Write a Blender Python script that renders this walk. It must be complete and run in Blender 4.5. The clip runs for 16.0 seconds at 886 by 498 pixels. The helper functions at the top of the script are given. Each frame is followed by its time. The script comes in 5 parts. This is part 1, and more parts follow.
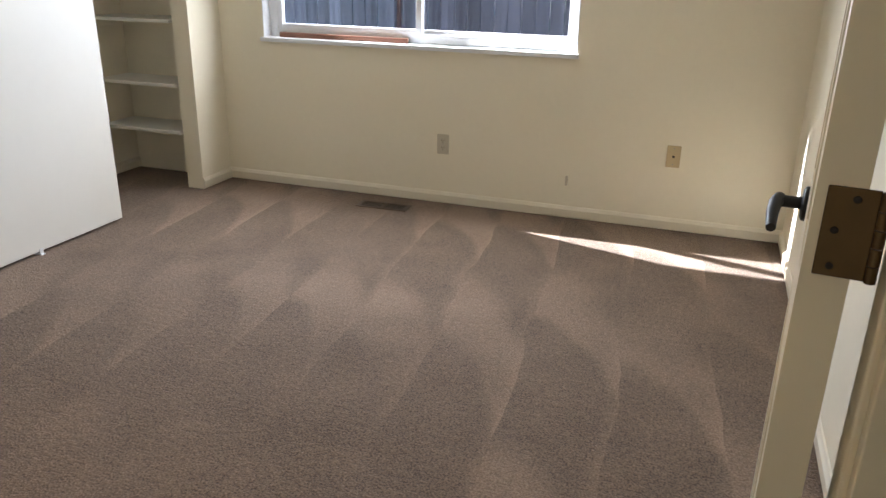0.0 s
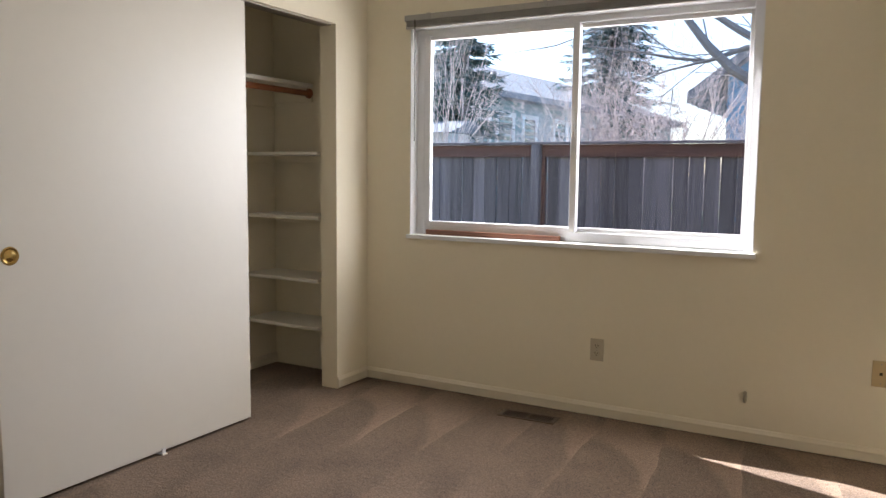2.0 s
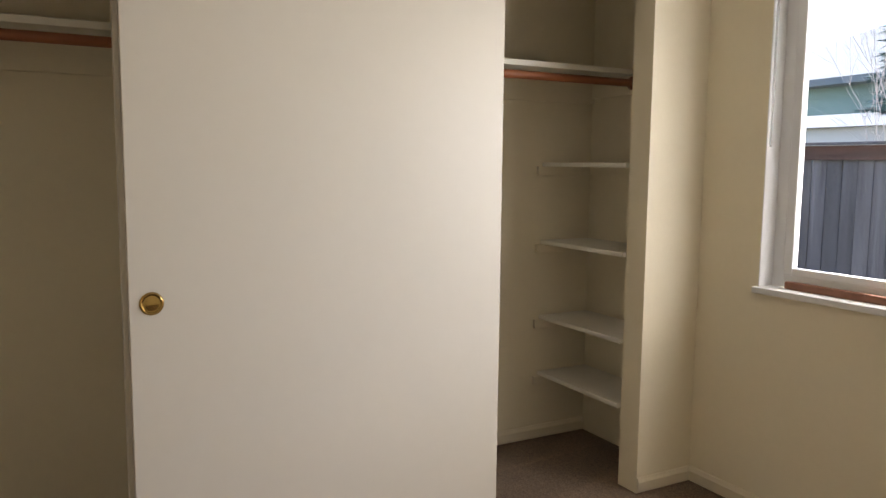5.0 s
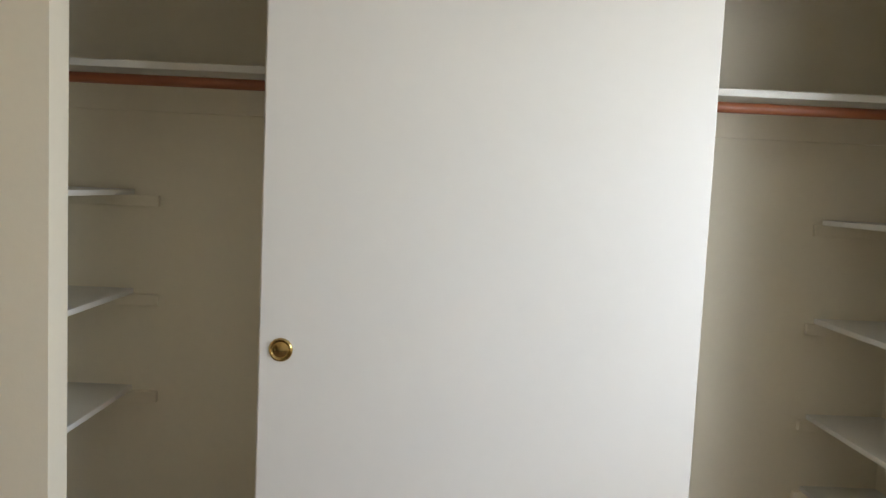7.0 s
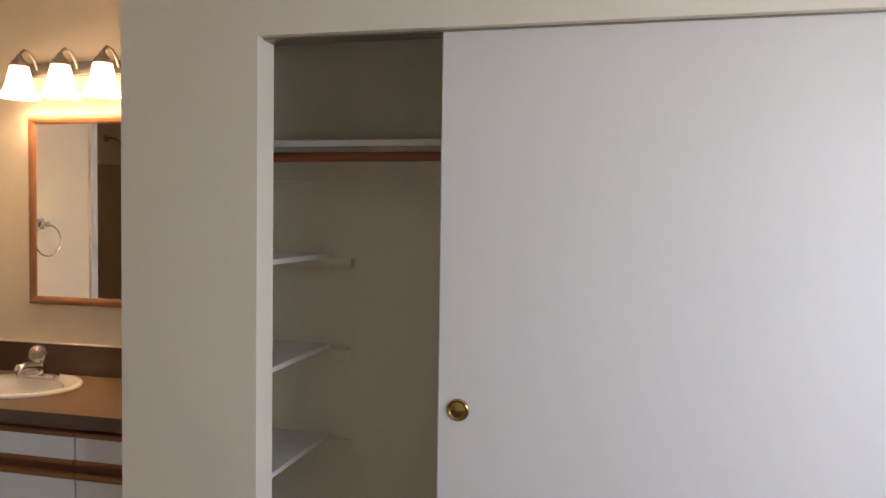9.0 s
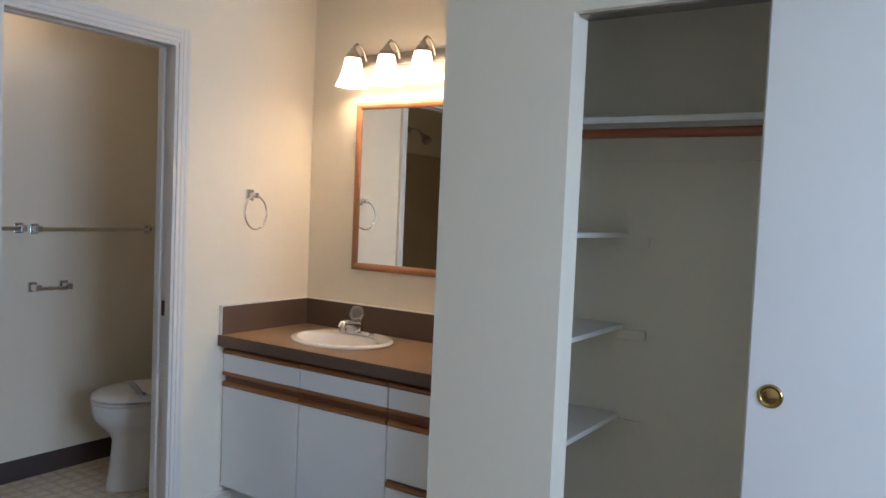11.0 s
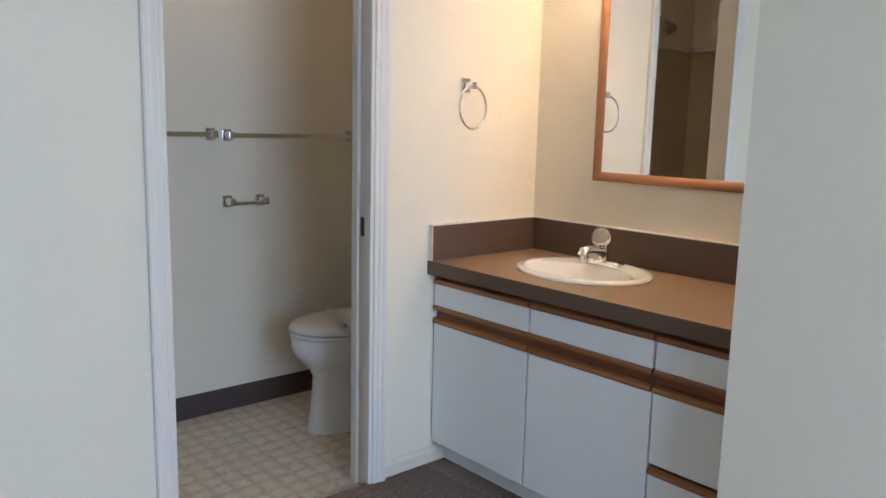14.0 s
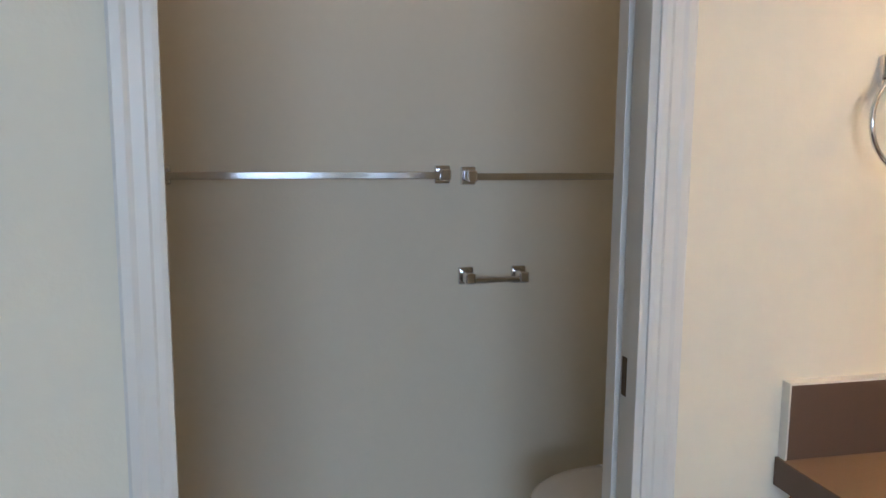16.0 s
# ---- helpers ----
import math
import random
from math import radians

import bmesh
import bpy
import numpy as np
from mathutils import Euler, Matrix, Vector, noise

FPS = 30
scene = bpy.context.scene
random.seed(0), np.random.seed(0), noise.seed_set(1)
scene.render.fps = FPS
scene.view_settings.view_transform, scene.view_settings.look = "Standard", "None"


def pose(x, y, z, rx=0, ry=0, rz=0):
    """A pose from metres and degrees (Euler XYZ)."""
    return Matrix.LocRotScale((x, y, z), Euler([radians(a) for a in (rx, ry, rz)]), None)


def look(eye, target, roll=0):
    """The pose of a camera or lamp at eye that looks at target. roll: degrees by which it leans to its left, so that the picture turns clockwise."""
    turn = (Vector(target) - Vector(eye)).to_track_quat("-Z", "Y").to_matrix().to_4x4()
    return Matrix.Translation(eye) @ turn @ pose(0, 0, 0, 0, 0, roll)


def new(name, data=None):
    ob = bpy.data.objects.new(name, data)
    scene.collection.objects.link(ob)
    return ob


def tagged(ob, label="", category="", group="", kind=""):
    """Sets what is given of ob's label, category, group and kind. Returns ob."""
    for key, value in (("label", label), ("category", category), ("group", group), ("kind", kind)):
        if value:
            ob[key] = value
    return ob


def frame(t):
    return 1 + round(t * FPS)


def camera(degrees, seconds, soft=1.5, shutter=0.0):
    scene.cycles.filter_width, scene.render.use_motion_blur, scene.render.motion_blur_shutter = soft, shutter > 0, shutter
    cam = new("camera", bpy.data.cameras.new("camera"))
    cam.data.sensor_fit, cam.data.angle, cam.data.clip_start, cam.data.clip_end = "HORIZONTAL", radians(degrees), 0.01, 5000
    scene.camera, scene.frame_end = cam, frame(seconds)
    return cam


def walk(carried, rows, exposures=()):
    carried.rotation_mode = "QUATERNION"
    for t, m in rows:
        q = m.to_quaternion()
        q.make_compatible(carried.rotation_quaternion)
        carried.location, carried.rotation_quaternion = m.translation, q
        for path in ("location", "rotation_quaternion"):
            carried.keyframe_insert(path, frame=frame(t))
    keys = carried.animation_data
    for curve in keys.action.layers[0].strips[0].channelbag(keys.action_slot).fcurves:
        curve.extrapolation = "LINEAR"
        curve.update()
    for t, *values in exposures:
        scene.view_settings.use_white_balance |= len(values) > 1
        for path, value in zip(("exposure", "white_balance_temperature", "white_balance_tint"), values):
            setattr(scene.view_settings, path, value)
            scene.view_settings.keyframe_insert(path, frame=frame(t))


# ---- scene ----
cam = camera(60.3, 16.0)
PATH = [
    (0, (2.823, 0.458, 1.312), (2.214, 2.228, 0.609), 1.1),
    (0.5, (2.8, 0.464, 1.271), (2.19, 2.206, 0.5), 0.5),
    (1, (2.776, 0.475, 1.282), (2.093, 2.32, 0.925), 0.1),
    (1.5, (2.703, 0.545, 1.264), (1.897, 2.362, 1.044), -0.0),
    (2, (2.606, 0.765, 1.243), (1.632, 2.501, 1.041), 0.6),
    (2.5, (2.486, 1.012, 1.256), (1.361, 2.657, 1.085), -0.4),
    (3, (2.373, 1.245, 1.293), (1.107, 2.783, 1.114), 0.5),
    (3.2, (2.312, 1.344, 1.292), (1.002, 2.842, 1.097), 1.2),
    (5.3, (2.222, 2.134, 1.362), (0.428, 2.985, 1.126), 0.6),
    (5.5, (2.175, 2.19, 1.381), (0.351, 2.972, 1.134), 0.7),
    (6, (2.13, 2.404, 1.392), (0.201, 2.897, 1.205), -0.0),
    (6.5, (2.073, 2.575, 1.404), (0.091, 2.79, 1.243), 0.7),
    (7, (2.085, 2.763, 1.408), (0.091, 2.791, 1.245), 2.6),
    (7.5, (2.094, 2.839, 1.425), (0.101, 2.79, 1.266), 2.3),
    (8, (2.097, 2.849, 1.458), (0.103, 2.778, 1.331), 1.8),
    (8.5, (2.105, 2.852, 1.489), (0.119, 2.63, 1.403), 1.2),
    (9, (2.139, 2.827, 1.498), (0.197, 2.354, 1.414), 0.8),
    (9.5, (2.146, 2.784, 1.508), (0.268, 2.103, 1.408), 0.7),
    (9.6, (2.148, 2.775, 1.504), (0.286, 2.054, 1.403), 0.9),
    (10, (2.159, 2.758, 1.506), (0.354, 1.903, 1.394), 1.0),
    (10.2, (2.167, 2.746, 1.488), (0.391, 1.832, 1.384), 1.3),
    (12.3, (2.274, 2.724, 1.3), (0.769, 1.427, 1.074), 2.0),
    (12.5, (2.256, 2.704, 1.283), (0.759, 1.406, 1.013), 1.7),
    (13, (2.194, 2.537, 1.28), (0.672, 1.276, 0.97), 0.4),
    (13.5, (2.02, 2.311, 1.283), (0.527, 1.022, 0.949), 0.3),
    (14, (1.692, 2.112, 1.29), (0.388, 0.629, 0.97), 1.4),
    (14.5, (1.392, 1.871, 1.287), (0.245, 0.257, 1.006), 0.7),
    (15, (1.119, 1.634, 1.3), (0.223, -0.133, 1.022), 1.1),
    (15.5, (0.888, 1.394, 1.301), (0.27, -0.482, 0.989), 1.9),
    (16, (0.718, 1.082, 1.317), (0.301, -0.855, 1.043), 0.4),
]
EXPOSURES = [
    (0.0, 2.6, 5700, 12),
    (0.5, 2.8, 5500, 10),
    (1.0, 2.5, 5400, 10),
    (1.6, 2.1, 6000, 14),
    (2.5, 1.95, 6500, 17),
    (5.5, 2.0, 6800, 16),
    (6.5, 2.2, 6800, 16),
    (7.0, 2.3, 5800, 11),
    (7.5, 2.35, 5700, 10),
    (9.0, 2.03, 5600, 19),
    (9.5, 1.85, 5150, 16),
    (10.0, 2.0, 4900, 12),
    (12.5, 2.5, 4300, 11),
    (13.5, 2.7, 4550, 11),
    (14.5, 2.5, 4600, 9),
    (16.0, 2.3, 4650, 9),
]
walk(cam, [(t, look(eye, target, roll)) for t, eye, target, roll in PATH], EXPOSURES)

# ---- world, sun, exposure ----
SUN_WAY = Vector((1.0, -0.285, -0.838)).normalized()
world = bpy.data.worlds.new("world")
scene.world = world
world.use_nodes = True
wn = world.node_tree.nodes
sky = wn.new("ShaderNodeTexSky")
sky.sky_type = "NISHITA"
sky.sun_disc = False
sky.dust_density, sky.ozone_density = 0.25, 2.5
sky.sun_elevation = math.asin(-SUN_WAY.z)
sky.sun_rotation = math.atan2(-SUN_WAY.x, -SUN_WAY.y)
world.node_tree.links.new(sky.outputs[0], wn["Background"].inputs[0])
wn["Background"].inputs[1].default_value = 0.15
sun_data = bpy.data.lights.new("sun", "SUN")
sun_data.energy, sun_data.angle, sun_data.color = 5.0, radians(0.5), (1.0, 0.98, 0.95)
sun = new("sun", sun_data)
sun.matrix_world = look((-6, 8, 6), Vector((-6, 8, 6)) + SUN_WAY)

# the sky's light that comes in at the window
win_data = bpy.data.lights.new("window_skylight", "AREA")
win_data.shape, win_data.size, win_data.size_y = "RECTANGLE", 2.1, 1.3
win_data.energy, win_data.color = 22.0, (0.97, 0.95, 0.90)
win_light = new("window_skylight", win_data)
win_light.matrix_world = look((1.32, 4.86, 1.72), (1.12, 2.0, 0.72))

# the bathroom's own ceiling lamp, whose light throws the towel posts' shadows down the wall
bath_data = bpy.data.lights.new("bathroom_ceiling_lamp", "POINT")
bath_data.energy, bath_data.color, bath_data.shadow_soft_size = 0.5, (1.0, 0.62, 0.32), 0.05
bath_light = new("bathroom_ceiling_lamp", bath_data)
bath_light.location = (0.42, -0.78, 2.28)


# ---- mesh helpers ----
def box(bm, x0, x1, y0, y1, z0, z1, bevel=0.0, seg=2):
    """Adds a box, with rounded edges if bevel is given."""
    vs = [bm.verts.new(p) for p in ((x0, y0, z0), (x1, y0, z0), (x1, y1, z0), (x0, y1, z0),
                                    (x0, y0, z1), (x1, y0, z1), (x1, y1, z1), (x0, y1, z1))]
    fs = [bm.faces.new([vs[i] for i in q]) for q in ((3, 2, 1, 0), (4, 5, 6, 7), (0, 1, 5, 4), (1, 2, 6, 5), (2, 3, 7, 6), (3, 0, 4, 7))]
    if bevel > 0:
        es = list({e for f in fs for e in f.edges})
        bmesh.ops.bevel(bm, geom=es, offset=bevel, segments=seg, affect="EDGES", profile=0.5)
    return vs


def boxes(*rows, bevel=0.0):
    bm = bmesh.new()
    for r in rows:
        box(bm, *r, bevel=bevel)
    return bm


def lathe(profile, steps=32, axis="z", at=(0, 0, 0), bm=None, sx=1.0, sy=1.0):
    """Turns (radius, height) pairs round an axis; open ends of radius 0 close themselves."""
    bm = bm or bmesh.new()
    rings = []
    for r, h in profile:
        ring = []
        for i in range(1 if r < 1e-6 else steps):
            a = 2 * math.pi * i / steps
            u, v = r * math.cos(a) * sx, r * math.sin(a) * sy
            p = {"z": (u, v, h), "x": (h, u, v), "y": (v, h, u)}[axis]
            ring.append(bm.verts.new((p[0] + at[0], p[1] + at[1], p[2] + at[2])))
        rings.append(ring)
    for a, b in zip(rings, rings[1:]):
        for i in range(steps):
            j = (i + 1) % steps
            if len(a) == 1 and len(b) == 1:
                continue
            if len(a) == 1:
                bm.faces.new((a[0], b[i], b[j]))
            elif len(b) == 1:
                bm.faces.new((a[i], a[j], b[0]))
            else:
                bm.faces.new((a[i], a[j], b[j], b[i]))
    return bm


def tube(points, radii, steps=12, bm=None, caps=True):
    """A round bar along points; radii is one number or one for each point."""
    bm = bm or bmesh.new()
    pts = [Vector(p) for p in points]
    if not isinstance(radii, (list, tuple)):
        radii = [radii] * len(pts)
    rings, side = [], None
    for i, p in enumerate(pts):
        d = (pts[min(i + 1, len(pts) - 1)] - pts[max(i - 1, 0)]).normalized()
        if side is None:
            side = d.orthogonal().normalized()
        side = (side - d * side.dot(d)).normalized()
        up = d.cross(side)
        rings.append([bm.verts.new(p + (side * math.cos(2 * math.pi * k / steps) + up * math.sin(2 * math.pi * k / steps)) * radii[i]) for k in range(steps)])
    for a, b in zip(rings, rings[1:]):
        for k in range(steps):
            bm.faces.new((a[k], a[(k + 1) % steps], b[(k + 1) % steps], b[k]))
    if caps:
        bm.faces.new(rings[0][::-1])
        bm.faces.new(rings[-1])
    return bm


def prism(outline, lo, hi, axis="z", bm=None):
    """Pushes a closed outline of (u, v) pairs from lo to hi along an axis."""
    bm = bm or bmesh.new()
    place = {"z": lambda u, v, h: (u, v, h), "y": lambda u, v, h: (u, h, v), "x": lambda u, v, h: (h, u, v)}[axis]
    a = [bm.verts.new(place(u, v, lo)) for u, v in outline]
    b = [bm.verts.new(place(u, v, hi)) for u, v in outline]
    n = len(outline)
    bm.faces.new(a[::-1])
    bm.faces.new(b)
    for i in range(n):
        bm.faces.new((a[i], a[(i + 1) % n], b[(i + 1) % n], b[i]))
    return bm


def part(name, bm, material, parent=None, label="", smooth=False):
    """Links a bmesh as one mesh object, under a thing or a part if given."""
    bmesh.ops.recalc_face_normals(bm, faces=bm.faces)
    me = bpy.data.meshes.new(name)
    bm.to_mesh(me)
    bm.free()
    if material:
        me.materials.append(material)
    if smooth:
        me.shade_smooth()
        me.set_sharp_from_angle(angle=radians(38))
    ob = new(name, me)
    ob.parent = parent
    return tagged(ob, label) if label else ob


def thing(name, label, category, group="", at=(0, 0, 0)):
    ob = new(name)
    ob.location = at
    ob.empty_display_size = 0.05
    return tagged(ob, label, category, group)


def structure(name, bm, material, label, category, smooth=False):
    return tagged(part(name, bm, material, smooth=smooth), label, category, kind="structure")


# ---- materials ----
def mat(name, color, rough=0.5, metal=0.0, bump=0.0, bump_scale=60.0, vary=0.06, vary_scale=3.0, fine=0.0, fine_scale=80.0, stretch=(1, 1, 1), spec=0.5, coat=0.0):
    """A principled material with two scales of variation in colour and a fine relief."""
    m = bpy.data.materials.new(name)
    m.use_nodes = True
    nt = m.node_tree
    n, l = nt.nodes, nt.links
    p = n["Principled BSDF"]
    p.inputs["Roughness"].default_value = rough
    p.inputs["Metallic"].default_value = metal
    p.inputs["Specular IOR Level"].default_value = spec
    p.inputs["Coat Weight"].default_value = coat
    tc = n.new("ShaderNodeTexCoord")
    mp = n.new("ShaderNodeMapping")
    mp.inputs["Scale"].default_value = stretch
    l.new(tc.outputs["Object"], mp.inputs[0])

    def noise_node(scale, detail):
        t = n.new("ShaderNodeTexNoise")
        t.inputs["Scale"].default_value = scale
        t.inputs["Detail"].default_value = detail
        l.new(mp.outputs[0], t.inputs["Vector"])
        return t

    big = noise_node(vary_scale, 4)
    small = noise_node(fine_scale, 3)
    val = n.new("ShaderNodeMath")
    val.operation = "MULTIPLY_ADD"
    val.inputs[1].default_value = 2 * vary
    val.inputs[2].default_value = 1 - vary
    l.new(big.outputs[0], val.inputs[0])
    val2 = n.new("ShaderNodeMath")
    val2.operation = "MULTIPLY_ADD"
    val2.inputs[1].default_value = 2 * fine
    val2.inputs[2].default_value = 1 - fine
    l.new(small.outputs[0], val2.inputs[0])
    both = n.new("ShaderNodeMath")
    both.operation = "MULTIPLY"
    l.new(val.outputs[0], both.inputs[0])
    l.new(val2.outputs[0], both.inputs[1])
    mix = n.new("ShaderNodeVectorMath")
    mix.operation = "SCALE"
    mix.inputs[0].default_value = color[:3]
    l.new(both.outputs[0], mix.inputs["Scale"])
    l.new(mix.outputs[0], p.inputs["Base Color"])
    if bump > 0:
        rel = noise_node(bump_scale, 3)
        b = n.new("ShaderNodeBump")
        b.inputs["Strength"].default_value = bump
        b.inputs["Distance"].default_value = 0.002
        l.new(rel.outputs[0], b.inputs["Height"])
        l.new(b.outputs[0], p.inputs["Normal"])
    return m


def wood(name, light, dark, rough=0.45, scale=14.0, stretch=(1, 1, 1), coat=0.0, piece=0.06):
    """Wood with long streaks; stretch is small along the grain."""
    m = mat(name, light, rough, bump=0.15, bump_scale=scale * 6, stretch=stretch, coat=coat)
    n, l = m.node_tree.nodes, m.node_tree.links
    p = n["Principled BSDF"]
    mp = n["Mapping"]
    t = n.new("ShaderNodeTexNoise")
    t.inputs["Scale"].default_value = scale
    t.inputs["Detail"].default_value = 6
    t.inputs["Distortion"].default_value = 0.6
    l.new(mp.outputs[0], t.inputs["Vector"])
    info = n.new("ShaderNodeObjectInfo")
    off = n.new("ShaderNodeVectorMath")
    off.operation = "SCALE"
    off.inputs[0].default_value = (7, 5, 3)
    l.new(info.outputs["Random"], off.inputs["Scale"])
    l.new(off.outputs[0], mp.inputs["Location"])
    r = n.new("ShaderNodeValToRGB")
    r.color_ramp.elements[0].position, r.color_ramp.elements[0].color = 0.32, (*dark, 1)
    r.color_ramp.elements[1].position, r.color_ramp.elements[1].color = 0.66, (*light, 1)
    l.new(t.outputs[0], r.inputs[0])
    # each piece a little lighter or darker than the next
    own = n.new("ShaderNodeHueSaturation")
    span = n.new("ShaderNodeMapRange")
    span.inputs["To Min"].default_value, span.inputs["To Max"].default_value = 1 - piece, 1 + piece
    l.new(info.outputs["Random"], span.inputs["Value"])
    l.new(span.outputs[0], own.inputs["Value"])
    l.new(r.outputs[0], own.inputs["Color"])
    l.new(own.outputs[0], p.inputs["Base Color"])
    return m


def glow(name, color, strength):
    m = bpy.data.materials.new(name)
    m.use_nodes = True
    p = m.node_tree.nodes["Principled BSDF"]
    p.inputs["Base Color"].default_value = (0.9, 0.88, 0.84, 1)
    p.inputs["Roughness"].default_value = 0.4
    p.inputs["Emission Color"].default_value = (*color, 1)
    p.inputs["Emission Strength"].default_value = strength
    return m


def clear_glass(name, tint=(1, 1, 1), veil=0.0, veil_color=(0.5, 0.5, 0.5)):
    """Thin window glass: mostly clear, with a weak reflection; veil is the cover of dust or mesh."""
    m = bpy.data.materials.new(name)
    m.use_nodes = True
    n, l = m.node_tree.nodes, m.node_tree.links
    out = n["Material Output"]
    clear = n.new("ShaderNodeBsdfTransparent")
    clear.inputs[0].default_value = (*tint, 1)
    gloss = n.new("ShaderNodeBsdfGlossy")
    gloss.inputs["Roughness"].default_value = 0.02
    fr = n.new("ShaderNodeFresnel")
    fr.inputs[0].default_value = 1.25
    a = n.new("ShaderNodeMixShader")
    l.new(fr.outputs[0], a.inputs[0])
    l.new(clear.outputs[0], a.inputs[1])
    l.new(gloss.outputs[0], a.inputs[2])
    last = a
    if veil > 0:
        dif = n.new("ShaderNodeBsdfDiffuse")
        dif.inputs[0].default_value = (*veil_color, 1)
        b = n.new("ShaderNodeMixShader")
        b.inputs[0].default_value = veil
        l.new(a.outputs[0], b.inputs[1])
        l.new(dif.outputs[0], b.inputs[2])
        last = b
    l.new(last.outputs[0], out.inputs[0])
    return m


WALL = mat("cream_wall_paint", (0.83, 0.765, 0.605), 0.55, bump=0.18, bump_scale=130, vary=0.03, vary_scale=1.3, fine=0.02, fine_scale=40, spec=0.3)
CEIL = mat("white_ceiling_paint", (0.86, 0.84, 0.78), 0.85, bump=0.5, bump_scale=90, vary=0.03, spec=0.2)
TRIM = mat("off_white_trim_paint", (0.76, 0.73, 0.66), 0.38, bump=0.05, bump_scale=30, vary=0.04, vary_scale=5)
ENAMEL = mat("cream_enamel", (0.80, 0.715, 0.54), 0.36, bump=0.05, bump_scale=30, vary=0.04, vary_scale=5)
SKIRT = mat("cream_skirting_paint", (0.77, 0.705, 0.565), 0.4, bump=0.05, bump_scale=30, vary=0.05, vary_scale=4)
PANEL = mat("white_door_paint", (0.76, 0.735, 0.67), 0.42, bump=0.06, bump_scale=45, vary=0.025, vary_scale=2, fine=0.015, fine_scale=25)
SHELF = mat("white_shelf_paint", (0.76, 0.74, 0.67), 0.45, bump=0.08, bump_scale=40, vary=0.06, vary_scale=6)
VINYL_WHITE = mat("white_vinyl_frame", (0.78, 0.79, 0.80), 0.35, vary=0.03)
LAMINATE_WHITE = mat("white_laminate", (0.84, 0.84, 0.82), 0.35, vary=0.02, vary_scale=4, fine=0.01)
GAP = mat("grey_carcass_edge", (0.12, 0.108, 0.095), 0.7, vary=0.1)
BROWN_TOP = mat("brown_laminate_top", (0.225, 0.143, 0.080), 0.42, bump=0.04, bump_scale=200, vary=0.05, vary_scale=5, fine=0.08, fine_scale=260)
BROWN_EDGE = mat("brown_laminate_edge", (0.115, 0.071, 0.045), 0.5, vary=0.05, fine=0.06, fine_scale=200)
COVE = mat("brown_vinyl_base", (0.070, 0.050, 0.045), 0.5, vary=0.08)
OAK = wood("oak_pull", (0.36, 0.150, 0.040), (0.20, 0.076, 0.019), 0.42, 26, (1, 0.06, 1), coat=0.2)
# darker copy of the oak: shade of the pull recesses put into the colour
OAK_SHADE = wood("shaded_oak_rail", (0.24, 0.085, 0.028), (0.13, 0.044, 0.015), 0.55, 26, (1, 0.06, 1))
OAK_UP = wood("oak_frame_upright", (0.44, 0.205, 0.075), (0.30, 0.120, 0.040), 0.38, 22, (1, 1, 0.06), coat=0.3)
OAK_ALONG = wood("oak_frame_rail", (0.44, 0.205, 0.075), (0.30, 0.120, 0.040), 0.38, 22, (1, 0.06, 1), coat=0.3)
ROD = wood("stained_closet_rod", (0.31, 0.100, 0.038), (0.19, 0.056, 0.021), 0.4, 22, (1, 0.05, 1), coat=0.2)
STICK = wood("stained_stick", (0.24, 0.10, 0.055), (0.13, 0.05, 0.03), 0.5, 22, (0.05, 1, 1))
PORCELAIN = mat("white_porcelain", (0.80, 0.79, 0.76), 0.12, vary=0.015, coat=0.4)
SEAT = mat("white_toilet_seat", (0.76, 0.74, 0.70), 0.25, vary=0.02)
SINK = mat("almond_white_sink", (0.88, 0.86, 0.81), 0.14, vary=0.02, coat=0.3)
CHROME = mat("chrome", (0.72, 0.72, 0.73), 0.10, 1.0, vary=0.04, vary_scale=20)
NICKEL = mat("brushed_nickel", (0.42, 0.38, 0.33), 0.32, 1.0, vary=0.08, vary_scale=30)
BRASS = mat("polished_brass", (0.46, 0.325, 0.12), 0.16, 1.0, vary=0.08, vary_scale=25)
BRONZE = mat("aged_brass_hinge", (0.105, 0.068, 0.032), 0.42, 0.9, bump=0.1, bump_scale=80, vary=0.2, vary_scale=25)
IRON = mat("black_lever", (0.012, 0.011, 0.010), 0.5, 0.2, vary=0.1)
DARK = mat("dark_recess", (0.02, 0.018, 0.016), 0.8)
PLATE = mat("almond_plastic", (0.56, 0.44, 0.25), 0.4, vary=0.03)
PLATE_WHITE = mat("ivory_plastic", (0.52, 0.46, 0.34), 0.38, vary=0.03)
VENT = mat("brown_register", (0.115, 0.080, 0.058), 0.45, 0.6, vary=0.15, vary_scale=30)
BLIND = mat("grey_aluminium_slats", (0.33, 0.32, 0.30), 0.4, 0.3, vary=0.05)
SURROUND = mat("tan_tub_surround", (0.58, 0.48, 0.33), 0.3, vary=0.05, vary_scale=3)
PAPER = mat("white_paper", (0.88, 0.88, 0.88), 0.8, vary=0.04, vary_scale=20)
BLUE_INK = mat("blue_ink", (0.05, 0.16, 0.30), 0.8)
CAULK = mat("cream_caulk", (0.74, 0.70, 0.62), 0.6)
FROST = glow("lit_frosted_glass", (1.0, 0.60, 0.29), 1.1)
BULB = glow("lit_bulb", (1.0, 0.60, 0.27), 15.0)
ACRYLIC = bpy.data.materials.new("clear_acrylic")
ACRYLIC.use_nodes = True
ACRYLIC.node_tree.nodes["Principled BSDF"].inputs["Transmission Weight"].default_value = 0.85
ACRYLIC.node_tree.nodes["Principled BSDF"].inputs["Roughness"].default_value = 0.06
ACRYLIC.node_tree.nodes["Principled BSDF"].inputs["IOR"].default_value = 1.45
